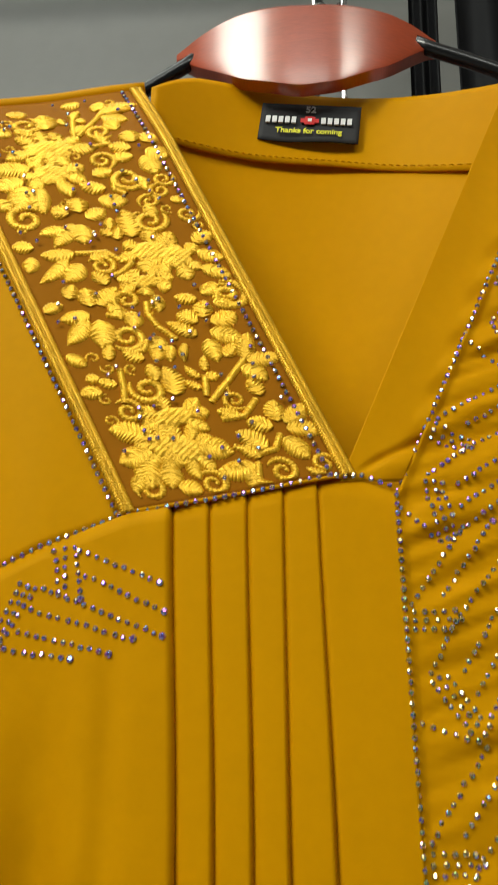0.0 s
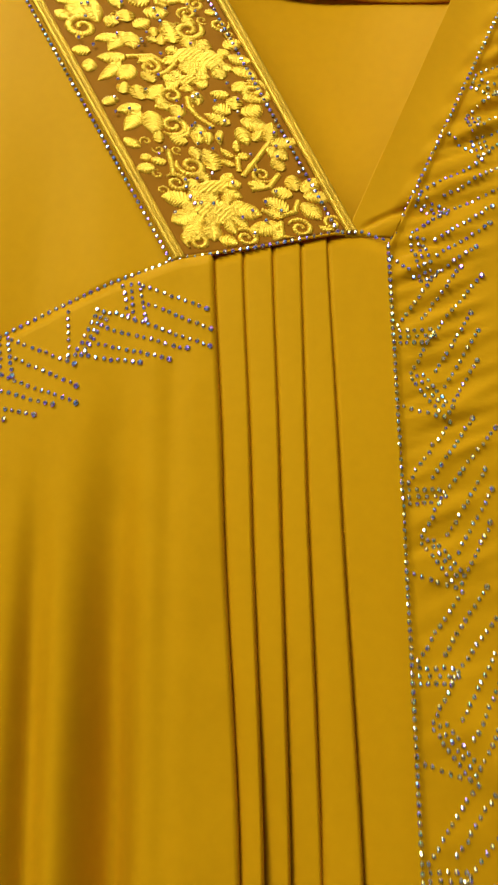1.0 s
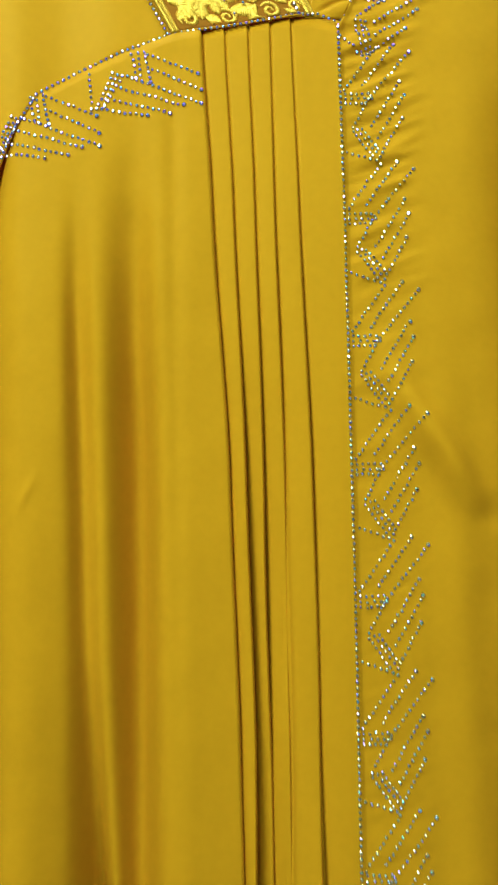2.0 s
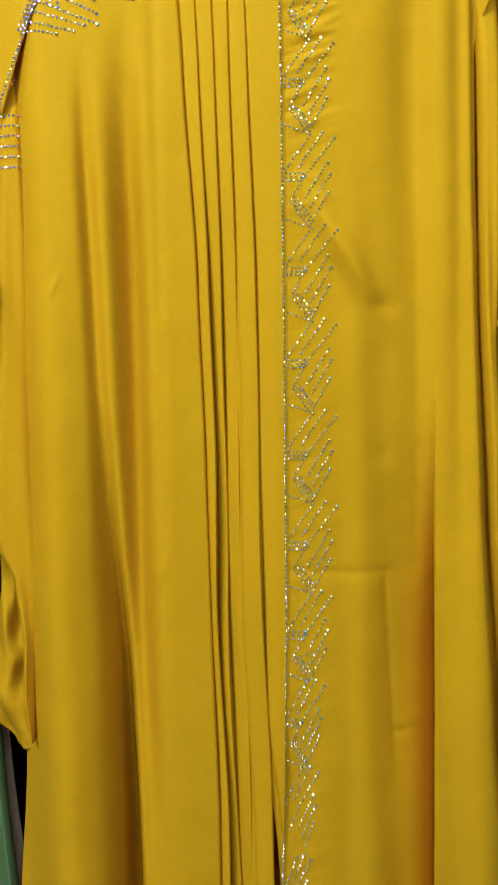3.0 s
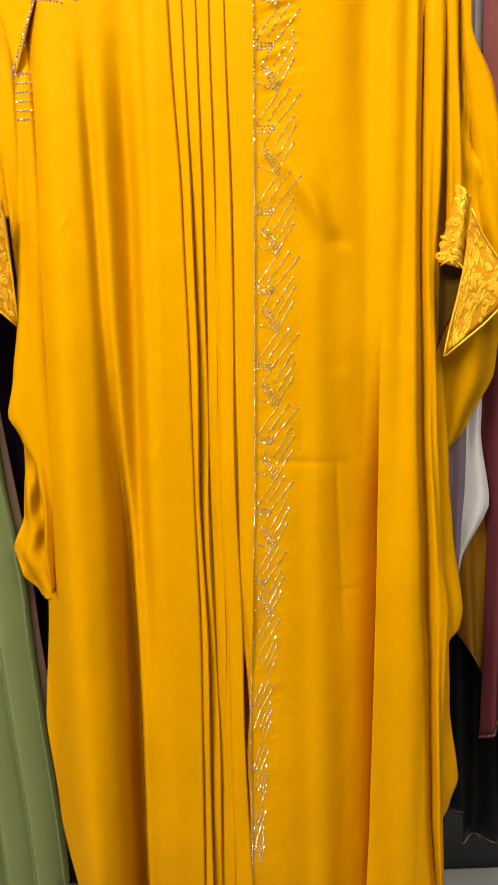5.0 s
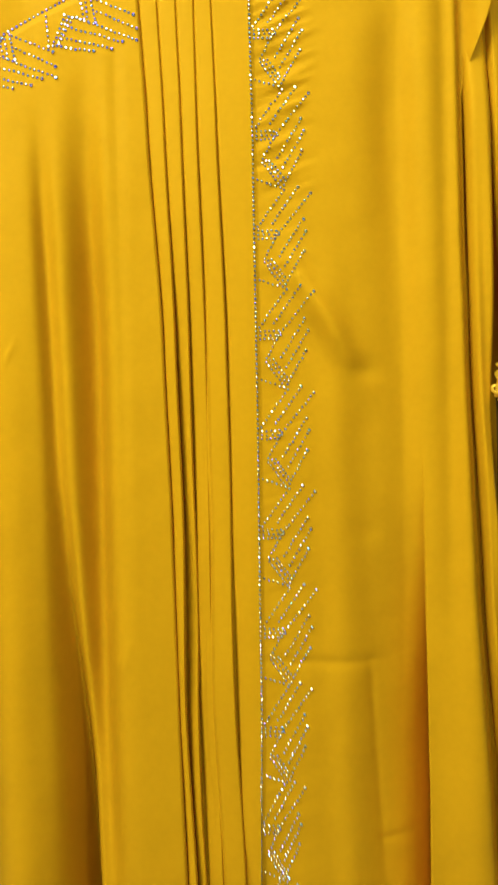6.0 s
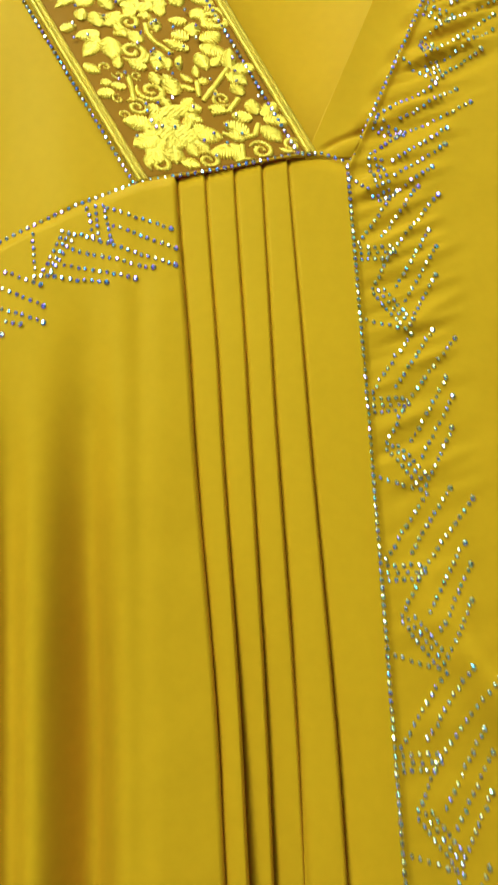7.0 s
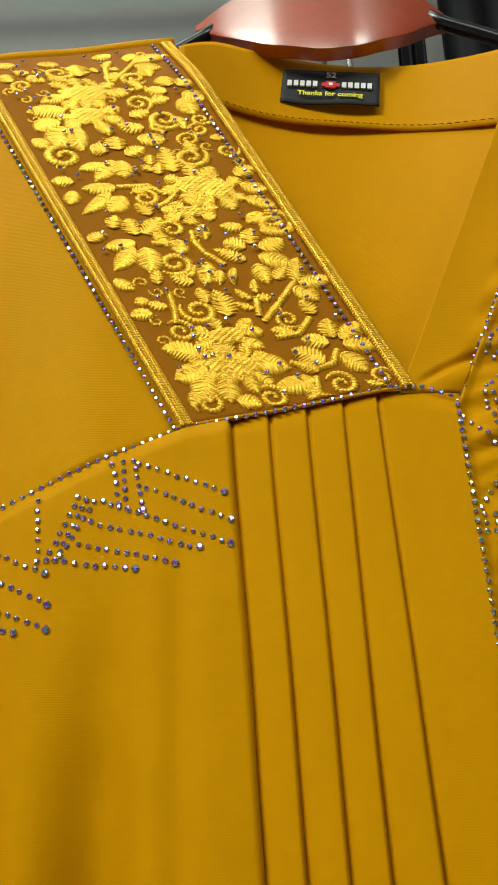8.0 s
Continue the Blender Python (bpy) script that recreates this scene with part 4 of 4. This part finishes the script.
kpart("cuff_lining", sheet_mesh(lambda u, v: (lerp(0.197, 0.222, u), 0.012 + 0.01 * math.sin(math.pi * u), lerp(1.262, 1.165 + 0.05 * u, v)), 10, 10), shade_inside, "brown cuff lining with the opening's shade in its colour")

rest, violet_rest = bmesh.new(), bmesh.new()
single = [s for s in stones if s[2] > 1.575 and s[0] > -0.16 and s[0] < 0.05][:300]
chosen = set(single)
for x, y, z, size in stones:
    m = Matrix.Translation((x, y, z)) @ Euler((random.gauss(0, 0.2), random.uniform(0, 6.28), random.gauss(0, 0.2))).to_matrix().to_4x4() @ Matrix.Scale(size, 4)
    if (x, y, z, size) in chosen:
        ob = new("rhinestone", gem_mesh)
        ob.parent = kaftan
        ob.matrix_parent_inverse = Matrix.Translation((0, 0, -1.2))
        ob.matrix_basis = m
    else:
        gem_into(violet_rest if x < -0.003 and z > 1.4 else rest, m)
few = kpart("rhinestone_trim", violet_rest, violet_glint_crystal, "rows of crystal rhinestones with violet and blue glints in their colour", False)
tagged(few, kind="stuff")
many = kpart("rhinestone_trim", rest, crystal, "rows of crystal rhinestones with golden and green glints in their colour", False)
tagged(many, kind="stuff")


# ---- hanger and rail ----
rail = part("clothes_rail", tube_mesh([(-2.3, 0.075, 2.06), (0, 0.075, 2.06), (2.3, 0.075, 2.06)], 0.0125, 16), chrome)
tagged(rail, "chrome clothes rail along the shop wall", "rail", kind="structure")
high_rail = part("clothes_rail", tube_mesh([(-2.3, 0.25, 2.45), (0, 0.25, 2.45), (2.3, 0.25, 2.45)], 0.0125, 16), chrome)
tagged(high_rail, "chrome clothes rail high on the shop wall", "rail", kind="structure")
hanger = thing("clothes_hanger", "varnished red wooden hanger with black shoulder arms", "hanger", at=(-0.027, 0.06, 1.9))


def hpart(name, bm, mat, label="", smooth=True):
    ob = part(name, bm, mat, hanger, label, smooth)
    ob.matrix_parent_inverse = Matrix.Translation((0.027, -0.06, -1.9))
    return ob


PLATE_TOP = [(-0.1064, 1.9007), (-0.0889, 1.9051), (-0.0746, 1.9072), (-0.0579, 1.9073), (-0.0288, 1.9047), (0.0036, 1.9069), (0.0233, 1.9076), (0.0356, 1.906), (0.0489, 1.9018)]
PLATE_FOOT = [(-0.1064, 1.8998), (-0.0942, 1.8857), (-0.0649, 1.8643), (-0.0331, 1.8535), (-0.011, 1.857), (0.0187, 1.8728), (0.0487, 1.8999)]


def plate():
    """A bowed, overhanging shoulder plate with a flat underside."""
    bm = bmesh.new()
    n = 48
    xs, zs = np.array(PLATE_TOP).T
    xf, zf = np.array(PLATE_FOOT).T
    soften = np.convolve([1, 3, 4, 3, 1], [1, 2, 1]) / 48
    x = np.linspace(-0.1064, 0.0489, n + 1)
    top = np.convolve(np.pad(np.interp(x, xs, zs), 3, "edge"), soften, "valid")
    foot = np.convolve(np.pad(np.interp(x, xf, zf), 3, "edge"), soften, "valid")
    rows = []
    for xx, a, b in zip(x.tolist(), foot.tolist(), top.tolist()):
        bow = 3.0 * (xx + 0.03) ** 2
        y0, y1 = 0.034 + bow, 0.034 + bow - 0.19 * max(0.0, b - a)
        rows.append([bm.verts.new((xx, lerp(y0, y1, t) + dy, lerp(a, b, t) + dz)) for t, dy, dz in (
            (0.0, 0.0002, -0.0002), (0.03, 0.0, 0.0), (0.25, 0, 0), (0.5, 0, 0), (0.75, 0, 0), (0.97, 0.0, 0.0), (1.0, 0.0012, 0.0006), (1.0, 0.0075, 0.0006), (0.0, 0.0085, -0.0006))])
    for a, b in zip(rows, rows[1:]):
        for k in range(9):
            bm.faces.new((a[k], a[(k + 1) % 9], b[(k + 1) % 9], b[k]))
    bm.faces.new(rows[0])
    bm.faces.new(rows[-1][::-1])
    return bm


hpart("plate", plate(), red_wood, "varnished red-brown wooden plate").data.set_sharp_from_angle(angle=radians(24))
for bend in (((-0.0923, 0.049, 1.8960), (-0.1043, 0.052, 1.89), (-0.1218, 0.052, 1.8766), (-0.17, 0.054, 1.846), (-0.24, 0.057, 1.810)),
             ((0.0355, 0.049, 1.8987), (0.0475, 0.052, 1.8947), (0.0663, 0.052, 1.8852), (0.0815, 0.052, 1.8765), (0.13, 0.054, 1.846), (0.19, 0.057, 1.812))):
    hpart("arm", tube_mesh(bend, 0.0044, 12), black_plastic, "glossy black arm")
hpart("hook", tube_mesh([(-0.02, 0.04, 1.905), (-0.02, 0.04, 1.99)] + [(-0.02 , 0.057 - 0.019 * math.cos(a), 2.058 + 0.019 * math.sin(a)) for a in [math.radians(d) for d in range(-10, 200, 15)]], 0.0024, 10), chrome, "chrome hook")
hpart("collar", tube_mesh([(-0.02, 0.04, 1.908), (-0.02, 0.04, 1.918)], 0.006, 12), chrome, "chrome collar")
spare = copy_thing(hanger, Matrix.Translation((-0.012, 0.14, 1.872)) @ pose(0, 0, 0, 0, 2, 4))
tagged(spare, "varnished red wooden hanger of the garment behind")

# ---- other garments on the rail ----
def garment(name, label, colour, left, right, top, hem, y, folds, amp, trim=None, rough=0.55, phase=0.0, scallop=0.012, knife=False, rail_y=0.075, rail_z=2.06):
    """A hanging dress: a folded front, gathered at the top where its hanger holds it. left and right are (x, z) lines, hem a height or a function of u."""
    mat = woven(name + "_cloth", colour, rough, 0.05)
    x_mid = (along(left, top) + along(right, top)) / 2
    root = thing(name, label, "dress", "garments on the rail", at=(x_mid, y, hem if not callable(hem) else hem(0.5)))
    back = root.matrix_basis.inverted()
    def face(u, v):
        zb = hem(u) if callable(hem) else hem + scallop * math.sin(folds * 2 * math.pi * u + phase + 1)
        z = lerp(top, zb, v)
        x = lerp(along(left, z), along(right, z), u)
        if knife:  # flat pleats that lap over one another
            q = (folds * u) % 1.0
            return (x, y + amp * (0.5 + 0.5 * v) * (q ** 1.5 - 0.4 * smooth(0.9, 1.0, q) + 1.6 * math.exp(-q / 0.05)) + 0.004 * math.sin(9 * u + 3 * z), z)
        return (x, y + amp * (0.35 + 0.65 * v) * math.sin(folds * 2 * math.pi * u + phase + 0.8 * math.sin(2 * z)) + 0.15 * amp * math.sin(5.3 * folds * u + 6 * z), z)
    def own(ob):
        ob.parent = root
        ob.matrix_parent_inverse = back
        return ob
    own(part("skirt", sheet_mesh(face, max(24, int(folds * (44 if knife else 16))), 60, 0.0015), mat))
    own(part("hook", tube_mesh([(x_mid, y, top - 0.02), (x_mid, y, rail_z - 0.03), (x_mid, rail_y + (y - rail_y) * 0.3, rail_z + 0.0145), (x_mid, rail_y, rail_z + 0.0155)], 0.002, 8), chrome))
    if trim:
        bm = bmesh.new()
        n = int(abs(along(right, 0.6) - along(left, 0.6)) / 0.0034) + 8
        for k in range(n):
            p = face(k / n, 0.997)
            gem_into(bm, Matrix.Translation((p[0], p[1] - 0.0004, p[2])) @ Matrix.Scale(random.uniform(0.6, 0.85), 4))
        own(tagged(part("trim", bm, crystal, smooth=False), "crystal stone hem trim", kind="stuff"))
    return root


garment("green_dress", "sage green pleated dress with a crystal trimmed hem", (0.17, 0.205, 0.078), [(-0.80, 1.8), (-0.66, 1.2), (-0.62, 0.4)], [(-0.40, 1.8), (-0.318, 1.25), (-0.299, 1.048), (-0.276, 0.863), (-0.247, 0.494), (-0.247, 0.3)], 1.85, lambda u: 0.345 + 0.15 * max(0.0, u - 0.15) ** 1.6 + 0.012 * math.sin(40 * u), 0.06, 10, 0.026, True, knife=True)
garment("beige_dress", "plain beige dress hanging beside the green one", (0.45, 0.30, 0.2), [(-0.48, 1.8), (-0.36, 1.2), (-0.33, 0.6)], [(-0.38, 1.8), (-0.312, 1.19), (-0.274, 0.85), (-0.25, 0.6)], 1.85, 0.56, 0.11, 2, 0.008)
garment("purple_dress", "very dark purple dress behind the kaftan", (0.022, 0.010, 0.028), [(-0.40, 1.8), (-0.38, 0.5)], [(-0.22, 1.8), (-0.14, 0.5)], 1.85, 0.50, 0.17, 5, 0.012)
garment("orange_dress", "orange dress showing below the green hem", (0.5, 0.16, 0.012), [(-0.56, 1.8), (-0.5, 0.3)], [(-0.42, 1.8), (-0.315, 0.45), (-0.305, 0.3)], 1.85, 0.27, 0.13, 3, 0.010)
garment("pale_pink_dress", "pale pink dress with a ruffled hem behind the kaftan", (0.62, 0.47, 0.44), [(-0.18, 1.8), (-0.225, 0.3)], [(0.14, 1.8), (0.15, 0.3)], 1.85, lambda u: 0.40 - 0.10 * math.exp(-((u - 0.06) / 0.055) ** 4) - 0.075 * math.exp(-((u - 0.73) / 0.055) ** 4) - 0.11 * math.exp(-((u - 0.90) / 0.08) ** 4) + 0.06 * math.exp(-((u - 0.4) / 0.2) ** 2), 0.115, 7, 0.014)
garment("rose_dress", "dusty rose pleated dress on the rail", (0.34, 0.115, 0.105), [(0.255, 1.8), (0.262, 1.4), (0.285, 1.2)], [(0.46, 1.8), (0.52, 1.2)], 1.85, 1.235, 0.09, 7, 0.008, True)
garment("salmon_dress", "salmon pink dress with a crystal trimmed hem", (0.42, 0.12, 0.09), [(0.33, 1.8), (0.338, 0.5)], [(0.46, 1.8), (0.52, 0.5)], 1.85, 0.53, 0.135, 4, 0.010, True)
garment("maroon_dress", "maroon dress with a crystal trimmed hem", (0.12, 0.026, 0.032), [(0.265, 1.8), (0.285, 1.1), (0.300, 0.9), (0.302, 0.6)], [(0.36, 1.8), (0.37, 0.6)], 1.85, lambda u: 0.64 + 0.02 * math.sin(5 * u), 0.115, 2.4, 0.012, True, phase=1.2)
garment("blue_dress", "light blue dress with a crystal trimmed hem", (0.20, 0.40, 0.55), [(0.345, 1.8), (0.318, 1.1), (0.322, 0.99), (0.341, 0.93), (0.334, 0.6)], [(0.55, 1.8), (0.56, 0.6)], 1.85, lambda u: 0.615 - 0.04 * u, 0.095, 5, 0.012, True)
garment("white_dress", "white dress panel with a crystal edge", (0.6, 0.6, 0.6), [(0.235, 1.8), (0.262, 1.06), (0.262, 0.98), (0.252, 0.9)], [(0.28, 1.8), (0.281, 1.06), (0.296, 0.97), (0.262, 0.895)], 1.85, 0.893, 0.105, 1, 0.004, True)
garment("lilac_dress", "greyish lilac dress beside the kaftan", (0.21, 0.15, 0.19), [(0.2, 1.8), (0.24, 1.0), (0.245, 0.9)], [(0.25, 1.8), (0.262, 1.0), (0.258, 0.9)], 1.85, 0.885, 0.10, 1, 0.003)
garment("ochre_dress", "dark ochre dress with a crystal edged hem", (0.27, 0.12, 0.010), [(0.20, 1.8), (0.245, 0.95), (0.262, 0.79), (0.28, 0.7)], [(0.30, 1.8), (0.302, 0.95), (0.312, 0.7)], 1.85, lambda u: 0.80 - 0.085 * u, 0.125, 1.5, 0.010, True)
garment("black_dress", "long black dress with a scalloped crystal hem", (0.006, 0.006, 0.007), [(0.10, 1.8), (0.16, 0.5)], [(0.42, 1.8), (0.46, 0.5)], 1.85, lambda u: 0.455 + 0.05 * (math.sin(19 * u) > 0.75), 0.17, 6, 0.010, True)
for x0, x1 in ((0.074, 0.106), (0.118, 0.20)):
    garment("black_robe", "narrow black robe hanging behind on the high rail", (0.006, 0.006, 0.007), [(x0 + 0.008, 2.35), (x0 - 0.006, 2.0), (x0, 1.0)], [(x1 + 0.004, 2.35), (x1 - 0.012, 2.0), (x1, 1.0)], 2.40, 0.9, 0.25, 2, 0.008, rail_y=0.25, rail_z=2.45)

# ---- low cabinets under the rail ----
slab("lower_wall_panel", -2.4, 2.4, 0.395, WALL_Y - 0.002, 0.0, 0.75, dark_paint, "dark glossy panel along the foot of the wall", "wall panel")
marker_ink = material("black_marker_ink", (0.01, 0.01, 0.012), 0.6)
for k in range(6):
    x0 = -1.624 + 0.489 * k
    cab = thing("cabinet", "low white laminate cabinet under the hanging clothes", "cabinet", "low cabinets", at=(x0, 0.3, 0))
    cab_body = part("body", box_mesh(0.004, 0.483, -0.05, 0.09, 0.0, 0.2, 0.002), white_board, cab, smooth=False)
    part("worktop", box_mesh(0.002, 0.485, -0.056, 0.092, 0.2, 0.236, 0.002), white_board, cab, "white laminate top", False)
    part("edge_strip", box_mesh(-0.004, 0.0035, -0.054, -0.03, 0.0, 0.1995, 0.001), chrome, cab, "dull metal edge strip", False)
    for number, x in ((("18 S", 0.024),) if k == 3 else (("18", 0.454),) if k == 2 else ()):
        lettering(number, 0.014, Matrix.Translation((x, -0.0505, 0.172)) @ pose(0, 0, 0, 90, -90, 0), marker_ink, cab, "handwriting", "handwritten black marker size")
